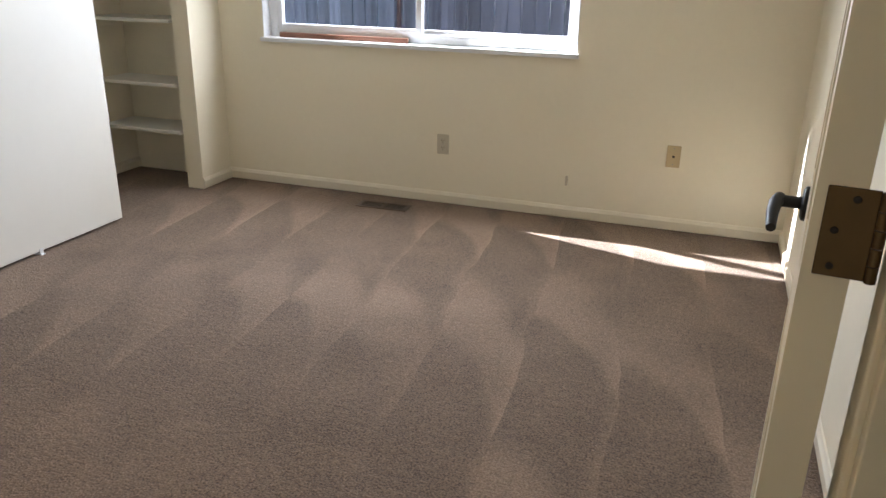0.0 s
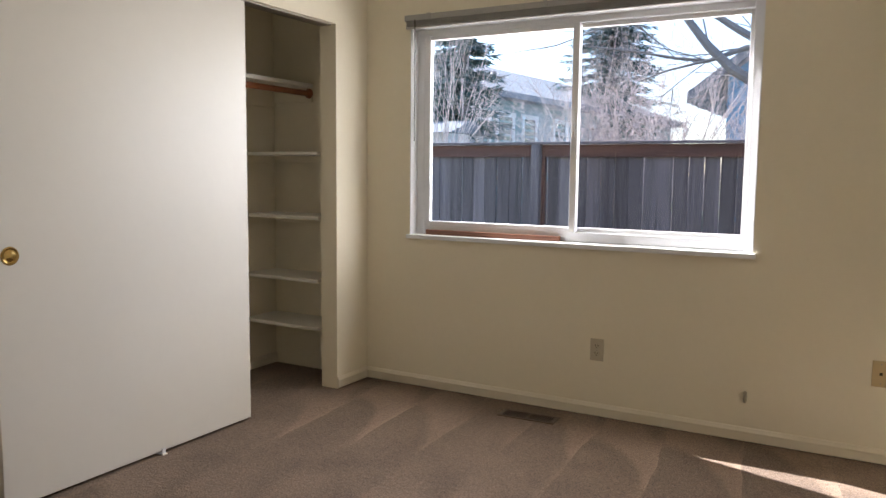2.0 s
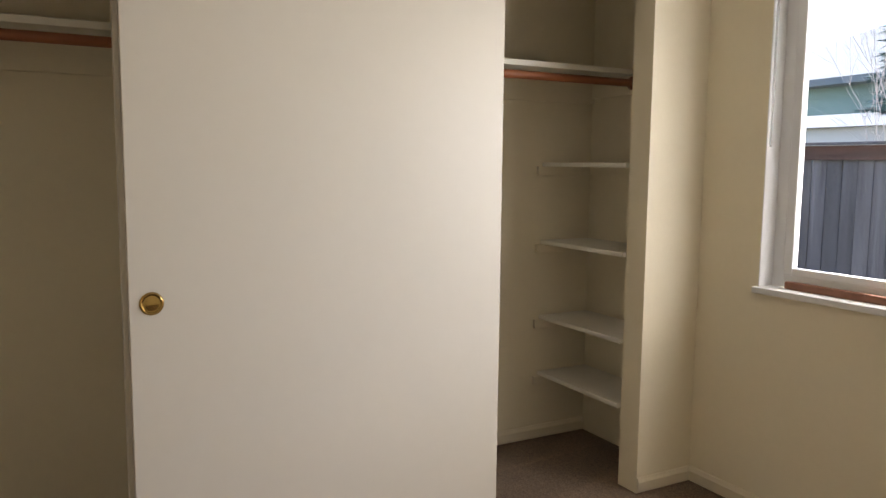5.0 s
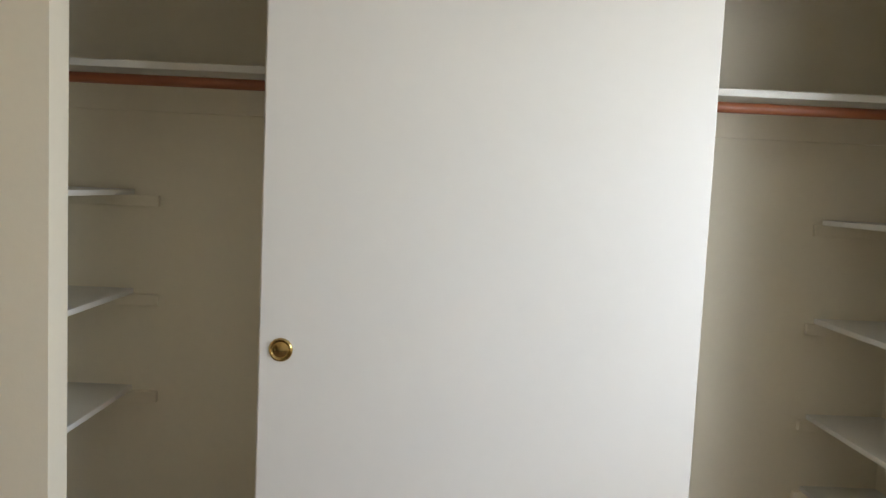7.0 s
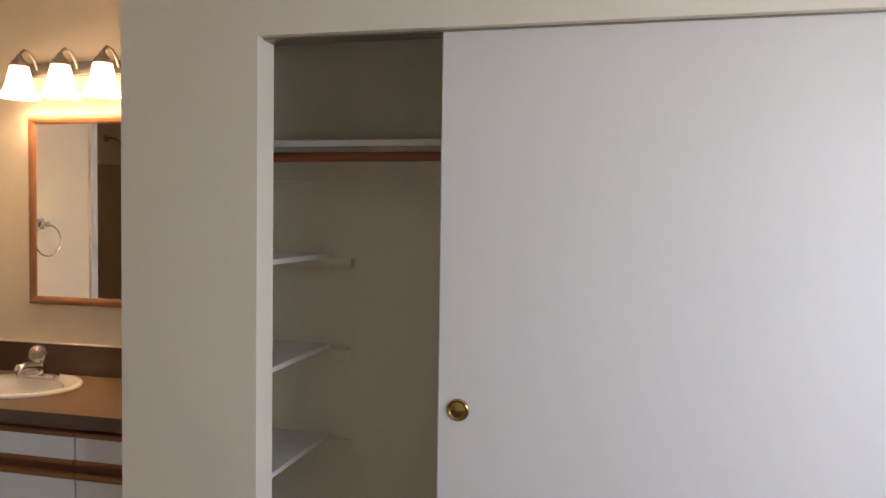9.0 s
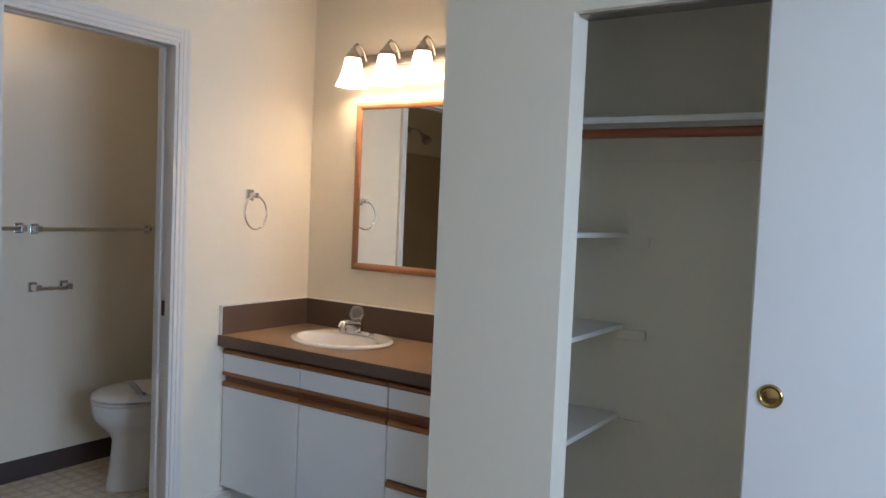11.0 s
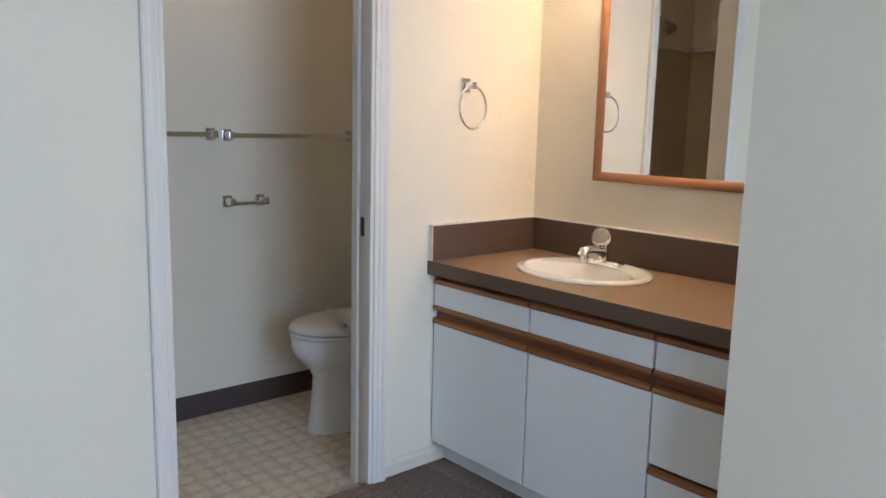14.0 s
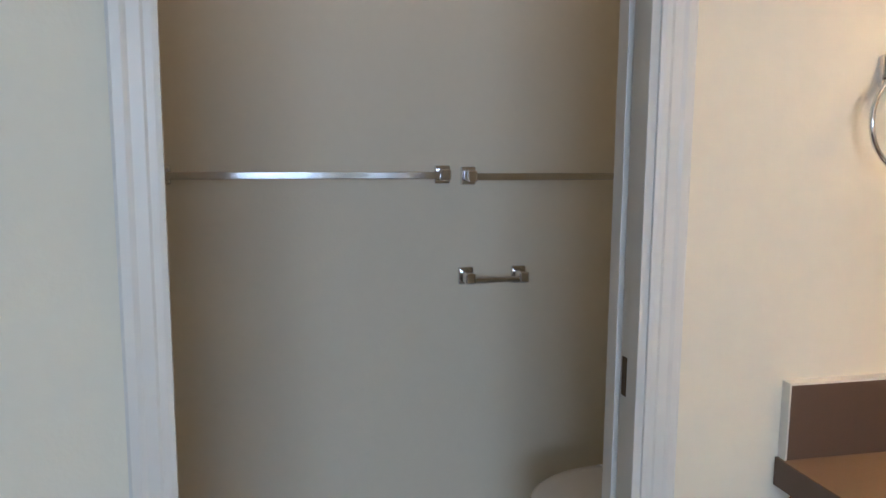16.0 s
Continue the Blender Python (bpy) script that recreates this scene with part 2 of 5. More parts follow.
MIRROR = bpy.data.materials.new("mirror_silver")
MIRROR.use_nodes = True
MIRROR.node_tree.nodes["Principled BSDF"].inputs["Metallic"].default_value = 1.0
MIRROR.node_tree.nodes["Principled BSDF"].inputs["Roughness"].default_value = 0.01
MIRROR.node_tree.nodes["Principled BSDF"].inputs["Base Color"].default_value = (0.86, 0.88, 0.86, 1)
GLASS = clear_glass("window_glass", (0.96, 0.97, 0.97))
SCREEN = clear_glass("window_glass_behind_mesh", (0.84, 0.83, 0.83))


def carpet_material():
    """Taupe cut pile: tuft relief, and broad swaths where a vacuum laid the nap over."""
    m = mat("taupe_carpet", (0.2, 0.15, 0.12), 0.95, spec=0.1)
    n, l = m.node_tree.nodes, m.node_tree.links
    p, tc = n["Principled BSDF"], n["Texture Coordinate"]

    def noise_at(scale, detail, vec=None, dist=0.0):
        t = n.new("ShaderNodeTexNoise")
        t.inputs["Scale"].default_value, t.inputs["Detail"].default_value, t.inputs["Distortion"].default_value = scale, detail, dist
        l.new(vec or tc.outputs["Object"], t.inputs["Vector"])
        return t

    def maths(op, a, b):
        k = n.new("ShaderNodeMath")
        k.operation = op
        for i, v in enumerate((a, b)):
            if isinstance(v, (int, float)):
                k.inputs[i].default_value = v
            else:
                l.new(v, k.inputs[i])
        return k.outputs[0]

    # strokes of a vacuum: slanted strips with scalloped ends, bent by a slow noise
    bend = noise_at(0.9, 3)
    mp = n.new("ShaderNodeMapping")
    mp.inputs["Rotation"].default_value = (0, 0, radians(-5))
    l.new(tc.outputs["Object"], mp.inputs[0])
    add = n.new("ShaderNodeVectorMath")
    add.operation = "MULTIPLY_ADD"
    add.inputs[1].default_value = (0.20, 0.5, 0)
    l.new(bend.outputs["Color"], add.inputs[0])
    l.new(mp.outputs[0], add.inputs[2])
    sep = n.new("ShaderNodeSeparateXYZ")
    l.new(add.outputs[0], sep.inputs[0])
    u = maths("DIVIDE", sep.outputs[0], 0.33)
    strip = maths("FLOOR", u, 0)
    s = maths("FRACT", u, 0)
    chance = maths("FRACT", maths("MULTIPLY", maths("SINE", maths("MULTIPLY", strip, 12.9898), 0), 43.7585), 0)
    arc = maths("MULTIPLY", maths("MULTIPLY", s, s), 0.42)
    w = maths("FRACT", maths("ADD", maths("ADD", maths("DIVIDE", sep.outputs[1], 1.35), maths("MULTIPLY", chance, 0.45)), arc), 0)
    edge = n.new("ShaderNodeMapRange")
    edge.interpolation_type = "SMOOTHSTEP"
    edge.inputs["From Min"].default_value, edge.inputs["From Max"].default_value = 0.48, 0.58
    l.new(w, edge.inputs["Value"])
    back = n.new("ShaderNodeMapRange")
    back.interpolation_type = "SMOOTHSTEP"
    back.inputs["From Min"].default_value, back.inputs["From Max"].default_value = 0.80, 1.0
    l.new(w, back.inputs["Value"])
    swath = maths("SUBTRACT", edge.outputs[0], back.outputs[0])
    line = n.new("ShaderNodeMapRange")
    line.inputs["From Min"].default_value, line.inputs["From Max"].default_value = 0.86, 1.0
    l.new(s, line.inputs["Value"])
    patch = n.new("ShaderNodeMapRange")
    patch.inputs["From Min"].default_value, patch.inputs["From Max"].default_value = 0.38, 0.60
    l.new(noise_at(0.7, 1).outputs[0], patch.inputs["Value"])
    swath = maths("MULTIPLY", maths("ADD", swath, maths("MULTIPLY", line.outputs[0], 0.55)), maths("ADD", maths("MULTIPLY", patch.outputs[0], 0.8), 0.2))
    blur = noise_at(4.0, 4)
    tuft = noise_at(150, 3)
    clump = noise_at(48, 3)
    tone = maths("ADD", maths("MULTIPLY", swath, 0.27), maths("MULTIPLY", blur.outputs[0], 0.34))
    tone = maths("ADD", tone, maths("MULTIPLY", maths("SUBTRACT", tuft.outputs[0], 0.5), 1.5))
    tone = maths("ADD", tone, maths("MULTIPLY", maths("SUBTRACT", clump.outputs[0], 0.5), 0.5))
    tone = maths("ADD", tone, 0.10)
    r = n.new("ShaderNodeValToRGB")
    r.color_ramp.elements[0].position, r.color_ramp.elements[0].color = 0.0, (0.088, 0.063, 0.047, 1)
    r.color_ramp.elements[1].position, r.color_ramp.elements[1].color = 0.80, (0.345, 0.248, 0.176, 1)
    l.new(tone, r.inputs[0])
    l.new(r.outputs[0], p.inputs["Base Color"])
    p.inputs["Sheen Weight"].default_value = 0.08
    p.inputs["Sheen Roughness"].default_value = 0.6
    b = n.new("ShaderNodeBump")
    b.inputs["Strength"].default_value = 0.9
    b.inputs["Distance"].default_value = 0.006
    l.new(maths("ADD", tuft.outputs[0], clump.outputs[0]), b.inputs["Height"])
    l.new(b.outputs[0], p.inputs["Normal"])
    return m


def vinyl_material():
    """Beige sheet flooring with an embossed grid of small mottled squares."""
    m = mat("beige_sheet_vinyl", (0.52, 0.45, 0.32), 0.4)
    n, l = m.node_tree.nodes, m.node_tree.links
    p, tc = n["Principled BSDF"], n["Texture Coordinate"]
    sep = n.new("ShaderNodeSeparateXYZ")
    l.new(tc.outputs["Object"], sep.inputs[0])

    def maths(op, a, b):
        k = n.new("ShaderNodeMath")
        k.operation = op
        for i, v in enumerate((a, b)):
            if isinstance(v, (int, float)):
                k.inputs[i].default_value = v
            else:
                l.new(v, k.inputs[i])
        return k.outputs[0]

    # rounded pads, each a little proud of the soft valleys between them
    waves = [maths("ABSOLUTE", maths("SINE", maths("MULTIPLY", sep.outputs[i], math.pi / 0.076), 0), 0) for i in (0, 1)]
    pad = maths("POWER", maths("MULTIPLY", waves[0], waves[1]), 0.6)
    ramp = n.new("ShaderNodeValToRGB")
    ramp.color_ramp.elements[0].position, ramp.color_ramp.elements[0].color = 0.15, (0.57, 0.49, 0.36, 1)
    ramp.color_ramp.elements[1].position, ramp.color_ramp.elements[1].color = 0.85, (0.72, 0.64, 0.50, 1)
    l.new(pad, ramp.inputs[0])
    t = n.new("ShaderNodeTexNoise")
    t.inputs["Scale"].default_value = 45
    t.inputs["Detail"].default_value = 4
    l.new(tc.outputs["Object"], t.inputs["Vector"])
    mix = n.new("ShaderNodeMix")
    mix.data_type, mix.blend_type = "RGBA", "OVERLAY"
    mix.inputs[0].default_value = 0.5
    l.new(ramp.outputs[0], mix.inputs[6])
    l.new(t.outputs[0], mix.inputs[7])
    l.new(mix.outputs[2], p.inputs["Base Color"])
    b = n.new("ShaderNodeBump")
    b.inputs["Strength"].default_value = 0.3
    b.inputs["Distance"].default_value = 0.002
    l.new(pad, b.inputs["Height"])
    l.new(b.outputs[0], p.inputs["Normal"])
    return m


CARPET = carpet_material()
VINYL = vinyl_material()

# ---- large structure: bedroom, closet, vanity alcove, bathroom, hall ----
NORTH, EAST, HEIGHT, OPEN_H = 4.487, 3.257, 2.44, 2.04
WIN_L, WIN_R, WIN_B, WIN_T = 0.296, 2.145, 0.872, 2.04
CL_L, CL_R, CL_BACK = 1.717, 4.19, -0.716
ALC_R, ALC_BACK = 1.24, -0.66
BATH_BACK, BATH_Z = -1.06, -0.03
DOOR_L, DOOR_R, DOOR_H = 0.152, 0.902, 2.06
ENTRY_X, ENTRY_A, ENTRY_B = 3.014, 0.36, 1.215

structure("floor", boxes((-0.82, 3.4, -0.012, 4.55, -0.14, 0.0), (3.4, 4.4, -0.012, 1.26, -0.14, 0.0)), CARPET, "taupe cut-pile carpet with vacuum swaths across the bedroom", "carpet")
structure("floor_bathroom", boxes((-0.72, 2.3, -1.12, -0.012, -0.14, BATH_Z)), VINYL, "beige embossed sheet vinyl floor of the bathroom", "vinyl floor")
structure("ceiling", boxes((-0.9, 4.4, -1.2, 4.7, HEIGHT, HEIGHT + 0.12)), CEIL, "white textured ceiling over all the rooms", "ceiling")
structure("wall_north", boxes((-0.9, WIN_L, NORTH, NORTH + 0.16, -0.14, HEIGHT), (WIN_R, 3.4, NORTH, NORTH + 0.16, -0.14, HEIGHT),
                              (WIN_L, WIN_R, NORTH, NORTH + 0.16, -0.14, WIN_B), (WIN_L, WIN_R, NORTH, NORTH + 0.16, WIN_T, HEIGHT)),
          WALL, "cream painted wall with the wide bedroom window", "wall")
structure("wall_east", boxes((EAST, 3.4, 1.26, NORTH, 0, HEIGHT)), WALL, "cream painted bedroom side wall", "wall")
structure("wall_entry", boxes((ENTRY_X, ENTRY_X + 0.12, 0.0, ENTRY_A, 0, HEIGHT), (ENTRY_X, ENTRY_X + 0.12, ENTRY_A, ENTRY_B, OPEN_H, HEIGHT),
                              (ENTRY_X, 4.4, ENTRY_B, 1.26, 0, HEIGHT)), WALL, "cream painted wall with the bedroom entry opening", "wall")
structure("wall_hall", boxes((4.3, 4.4, -0.11, ENTRY_B, 0, HEIGHT), (ENTRY_X + 0.12, 4.3, -0.11, 0.0, 0, HEIGHT)), WALL, "cream painted hallway wall past the entry", "wall")
structure("wall_south", boxes((-0.66, DOOR_L, -0.11, 0, -0.1, HEIGHT), (DOOR_R, ENTRY_X + 0.12, -0.11, 0, -0.1, HEIGHT), (DOOR_L, DOOR_R, -0.11, 0, DOOR_H, HEIGHT)),
          WALL, "cream painted wall with the bathroom doorway", "wall")
structure("wall_alcove_back", boxes((-0.82, ALC_BACK, -0.11, ALC_R, 0, HEIGHT)), WALL, "cream painted wall behind the vanity", "wall")
structure("wall_divider", boxes((CL_BACK, 0, ALC_R, ALC_R + 0.11, 0, HEIGHT), (-0.11, 0, ALC_R + 0.11, CL_L, 0, HEIGHT)), WALL, "cream painted wall between vanity and closet", "wall")
structure("wall_closet_back", boxes((-0.82, CL_BACK, ALC_R, NORTH, 0, HEIGHT)), WALL, "cream painted closet back wall", "wall")
structure("wall_closet_front", boxes((-0.11, 0, CL_L, NORTH, OPEN_H, HEIGHT), (-0.11, 0, CL_R, NORTH, 0, OPEN_H)), WALL, "cream painted wall over and beside the closet opening", "wall")
structure("wall_bath_back", boxes((-0.75, 2.3, BATH_BACK - 0.1, BATH_BACK, -0.1, HEIGHT)), WALL, "cream painted bathroom wall behind the toilet", "wall")
structure("wall_bath_west", boxes((-0.75, -0.66, BATH_BACK, -0.11, -0.1, HEIGHT)), WALL, "cream painted bathroom end wall", "wall")
structure("wall_bath_east", boxes((2.2, 2.3, BATH_BACK, -0.11, -0.1, HEIGHT)), WALL, "cream painted wall at the tub end", "wall")


def baseboard(name, axis, a, b, face, side, top=0.068, z0=0.0):
    """A moulded board along a wall; face is the wall's plane, side the way it stands out."""
    z0 += 0.007  # the carpet is tucked under the board
    prof = [(face, z0), (face + side * 0.012, z0), (face + side * 0.012, top - 0.026), (face + side * 0.0145, top - 0.024), (face + side * 0.0145, top - 0.018), (face + side * 0.009, top - 0.010), (face + side * 0.005, top - 0.002), (face, top)]
    if axis == "x":
        bm = bmesh.new()
        prism(prof, a, b, "x", bm)
    else:
        bm = prism(prof, a, b, "y")
    return structure(name, bm, SKIRT, "cream painted baseboard with a stepped, eased top", "baseboard")


baseboard("baseboard_north", "x", 0.0, EAST, NORTH, -1)
baseboard("baseboard_east", "y", 1.26, NORTH - 0.013, EAST, -1)
baseboard("baseboard_closet_return", "y", CL_R, NORTH - 0.013, 0.0, 1)
baseboard("baseboard_divider", "y", ALC_R, CL_L, 0.0, 1)
baseboard("baseboard_south_a", "x", 0.925, ENTRY_X, 0.0, 1)
baseboard("baseboard_south_b", "x", -0.17, 0.10, 0.0, 1)
baseboard("baseboard_closet_back", "y", ALC_R + 0.11, NORTH, CL_BACK, 1)
structure("baseboard_bath", boxes((-0.66, 1.45, BATH_BACK, BATH_BACK + 0.004, BATH_Z, BATH_Z + 0.105), (-0.66, 1.45, BATH_BACK + 0.004, BATH_BACK + 0.010, BATH_Z, BATH_Z + 0.012)),
          COVE, "dark brown vinyl cove base in the bathroom", "baseboard")


# ---- window ----
def window():
    w = tagged(new("window_1"), "white vinyl sliding window with two panes and a sill", "window", kind="structure")
    y0, y1 = NORTH + 0.075, NORTH + 0.135
    l, r, b, t = WIN_L, WIN_R, WIN_B + 0.012, WIN_T
    f = 0.052
    part("window_frame", boxes((l, l + f, y0, y1, b, t), (r - f, r, y0, y1, b, t), (l + f, r - f, y0, y1, t - f * 0.7, t), (l + f, r - f, y0, y1, b, b + f), bevel=0.004), VINYL_WHITE, w)
    mid = 1.235
    s = 0.036
    sl, sr = l + f, mid + 0.03
    # sliding sash, nearer the room
    a0, a1 = y0 + 0.004, y0 + 0.030
    sash = part("sash", boxes((sl, sl + s, a0 - 0.006, a1, b + f - 0.004, t - f * 0.7), (sr - s, sr, a0 - 0.014, a1, b + f - 0.004, t - f * 0.7),
                              (sl + s, sr - s, a0 - 0.006, a1, b + f - 0.004, b + f + 0.024), (sl + s, sr - s, a0 - 0.006, a1, t - f * 0.7 - 0.026, t - f * 0.7), bevel=0.003), VINYL_WHITE, w)
    g = part("pane", boxes((sl + s - 0.004, sr - s + 0.004, a0 + 0.008, a0 + 0.012, b + f + 0.02, t - f * 0.7 - 0.02)), GLASS, sash, "clear window pane")
    g.visible_shadow = False
    c0, c1 = y0 + 0.032, y0 + 0.056
    sl2, sr2 = mid - 0.02, r - f
    sash2 = part("sash", boxes((sl2, sl2 + s, c0, c1, b + f - 0.004, t - f * 0.7), (sr2 - s * 0.6, sr2, c0, c1, b + f - 0.004, t - f * 0.7),
                               (sl2 + s, sr2 - s * 0.6, c0, c1, b + f - 0.004, b + f + 0.022), (sl2 + s, sr2 - s * 0.6, c0, c1, t - f * 0.7 - 0.022, t - f * 0.7), bevel=0.003), VINYL_WHITE, w)
    g = part("pane", boxes((sl2 + s - 0.004, sr2 - s * 0.6 + 0.004, c0 + 0.008, c0 + 0.012, b + f + 0.018, t - f * 0.7 - 0.018)), SCREEN, sash2, "window pane behind a grey insect screen")
    g.visible_shadow = False
    # white skin added over the wall reveals, to look as bright as skylit ones
    part("jamb_liner", boxes((l, l + 0.004, NORTH + 0.001, y0, b, t - 0.004), (r - 0.004, r, NORTH + 0.001, y0, b, t - 0.004), (l, r, NORTH + 0.001, y0, t - 0.004, t)), VINYL_WHITE, w)
    part("latch", boxes((sr - s + 0.008, sr - 0.010, a0 - 0.026, a0 - 0.014, 1.43, 1.50), bevel=0.003), VINYL_WHITE, w, "small white sash latch")
    part("window_sill", boxes((l - 0.012, r + 0.012, NORTH - 0.022, NORTH, WIN_B - 0.012, WIN_B + 0.012), (l + 0.002, r - 0.002, NORTH, y0, WIN_B, WIN_B + 0.012), bevel=0.003), VINYL_WHITE, w)
    return w


window()
stick = thing("security_stick", "stained wooden stick lying in the window track", "stick", at=(0.78, NORTH + 0.052, WIN_B + 0.012))
part("stick", boxes((-0.40, 0.41, -0.013, 0.013, 0, 0.028), bevel=0.003), STICK, stick)


def blind():
    """A mini blind pulled right up: head rail, packed slats, bottom rail, wand."""
    b = thing("window_blind", "grey aluminium mini blind drawn up to the window head", "blind", at=(1.215, NORTH, 2.03))
    part("head_rail", boxes((-0.935, 0.935, -0.042, -0.004, 0.040, 0.072), bevel=0.002), BLIND, b)
    for i in range(5):
        part("slat", boxes((-0.925, 0.925, -0.040 + 0.002 * (i % 2), -0.011, 0.013 + i * 0.0055, 0.0155 + i * 0.0055)), BLIND, b)
    part("bottom_rail", boxes((-0.93, 0.93, -0.036, -0.012, 0.0, 0.010), bevel=0.002), BLIND, b)
    part("wand", tube([(-0.865, -0.045, 0.045), (-0.863, -0.046, -0.10), (-0.862, -0.046, -0.62)], 0.004, 8), clear_glass("clear_wand", (0.8, 0.8, 0.8), 0.3), b)
    for x in (-0.78, -0.1, 0.62):
        part("cord_clip", boxes((x - 0.012, x + 0.012, -0.046, -0.040, 0.045, 0.076), bevel=0.002), BLIND, b)


blind()


# ---- closet ----
def closet_door(name, y0, y1, x0, x1, label, pull):
    d = thing(name, label, "closet door", "sliding closet doors", at=((x0 + x1) / 2, (y0 + y1) / 2, 0.014))
    h, w = OPEN_H - 0.014 + 0.012, (y1 - y0) / 2
    t = (x1 - x0) / 2
    part("panel", boxes((-t, t, -w, w, 0, h), bevel=0.0025), PANEL, d)
    if pull:
        yk, zk = pull[0] - (y0 + y1) / 2, pull[1] - 0.014
        part("finger_pull", lathe([(0.0, t + 0.0052), (0.008, t + 0.0048), (0.016, t + 0.0034), (0.022, t + 0.0018), (0.0245, t + 0.0022), (0.0265, t + 0.0046), (0.0295, t + 0.0052), (0.0325, t + 0.0035), (0.034, t)], 40, "x", (0, yk, zk)),
             BRASS, d, "round polished brass finger pull", smooth=True)
    part("hanger", boxes((-0.006, 0.006, -w * 0.8 - 0.03, -w * 0.8 + 0.03, h - 0.02, h + 0.02)), DARK, d)
    return d


closet_door("sliding_closet_door", 2.288, 3.532, -0.070, -0.036, "large flush white sliding door with brass pull", (2.349, 0.93))
closet_door("sliding_closet_door", 2.276, 3.520, -0.112, -0.078, "flush white sliding door parked behind the other", None)
tr = tagged(new("closet_track"), "metal sliding track under the closet header", "door track", kind="structure")
part("track", boxes((-0.108, -0.030, CL_L + 0.004, CL_R - 0.004, OPEN_H - 0.006, OPEN_H - 0.001)), NICKEL, tr)
guide = thing("floor_guide", "small white plastic floor guide under the closet doors", "door guide", at=(-0.053, 2.985, 0))
part("base", boxes((-0.04, 0.035, -0.012, 0.012, 0, 0.006), bevel=0.001), VINYL_WHITE, guide)
part("fin", boxes((0.024, 0.028, -0.010, 0.010, 0.006, 0.03), bevel=0.0008), VINYL_WHITE, guide)


def side_shelf(z, y_free, y_wall, front, group):
    s = thing("closet_shelf", "white painted closet side shelf on thin cleats", "shelf", group, at=(CL_BACK, y_wall, z))
    w = y_free - y_wall
    lo, hi = min(0, w), max(0, w)
    part("board", boxes((0.0, front - CL_BACK, lo, hi, -0.019, 0.0), bevel=0.002), SHELF, s)
    out = 0.094 if w > 0 else -0.094
    a, b = sorted((0.0, w + out * (1.0 if w > 0 else 0.35)))
    part("cleat", boxes((0.0, 0.021, a, b, -0.060, -0.019), bevel=0.0015), WALL, s)
    a, b = sorted((0.0, 0.018 if w > 0 else -0.018))
    part("cleat", boxes((0.018, front - CL_BACK - 0.04, a, b, -0.058, -0.019), bevel=0.0015), WALL, s)


for z in (1.348, 0.984, 0.622):
    side_shelf(z, 1.670, ALC_R + 0.11, -0.15, "shelves in the closet")
for z in (1.348, 0.980, 0.616, 0.338):
    side_shelf(z, 4.197, NORTH, -0.14, "shelves in the closet")

hat = thing("hat_shelf", "long white closet shelf on a painted cleat", "shelf", at=(CL_BACK, 1.35, 1.765))
LEN = NORTH - 1.35
part("board", boxes((0.0, 0.316, 0.002, LEN - 0.002, -0.024, 0.0), bevel=0.002), SHELF, hat)
part("cleat", boxes((0.0, 0.019, 0.002, LEN - 0.002, -0.135, -0.024), bevel=0.002), WALL, hat)
part("end_cleat", boxes((0.02, 0.316, 0.002, 0.021, -0.110, -0.024), bevel=0.002), WALL, hat)
part("end_cleat", boxes((0.02, 0.316, LEN - 0.021, LEN - 0.002, -0.110, -0.024), bevel=0.002), WALL, hat)
rod = thing("closet_rod", "reddish stained wooden hanging rod in the closet", "closet rod", at=(-0.415, 1.35, 1.706))
part("pole", tube([(0, 0.021, 0), (0, LEN - 0.021, 0)], 0.0175, 20), ROD, rod, smooth=True)
for y, s in ((0.021, 1), (LEN - 0.021, -1)):
    part("socket", lathe([(0.0, y), (0.030, y), (0.030, y + s * 0.006), (0.023, y + s * 0.012), (0.021, y + s * 0.02), (0.0178, y + s * 0.02)], 24, "y"), ROD, rod, smooth=True)


# ---- outlets, plates, register ----
def wall_plate(name, label, at, turn, kind, material):
    p = thing(name, label, "wall outlet" if kind == "duplex" else "wall plate", "outlets and plates on the walls", at=at)
    p.rotation_euler = (0, 0, radians(turn))
    part("plate", boxes((-0.035, 0.035, -0.006, 0, -0.057, 0.057), bevel=0.0025), material, p)
    if kind == "duplex":
        for z in (-0.0195, 0.0195):
            face = part("socket", lathe([(0.0, -0.0085), (0.0155, -0.0085), (0.0165, -0.006)], 24, "y", (0, 0, z)), material, p)
            part("slot", boxes((-0.0082, -0.0052, -0.0092, -0.0084, z - 0.002, z + 0.008)), DARK, face)
            part("slot", boxes((0.0052, 0.0082, -0.0092, -0.0084, z - 0.001, z + 0.007)), DARK, face)
            part("slot", lathe([(0.0, -0.0092), (0.0028, -0.0092), (0.0028, -0.0084)], 12, "y", (0, 0, z - 0.0075)), DARK, face)
        part("screw", lathe([(0.0, -0.0075), (0.003, -0.007), (0.0035, -0.006)], 12, "y"), NICKEL, p)
    else:
        part("jack", boxes((-0.006, 0.006, -0.0075, -0.006, -0.006, 0.006), bevel=0.0005), DARK, p)
        for z in (-0.042, 0.042):
            part("screw", lathe([(0.0, -0.0075), (0.003, -0.007), (0.0035, -0.006)], 12, "y", (0, 0, z)), NICKEL, p)


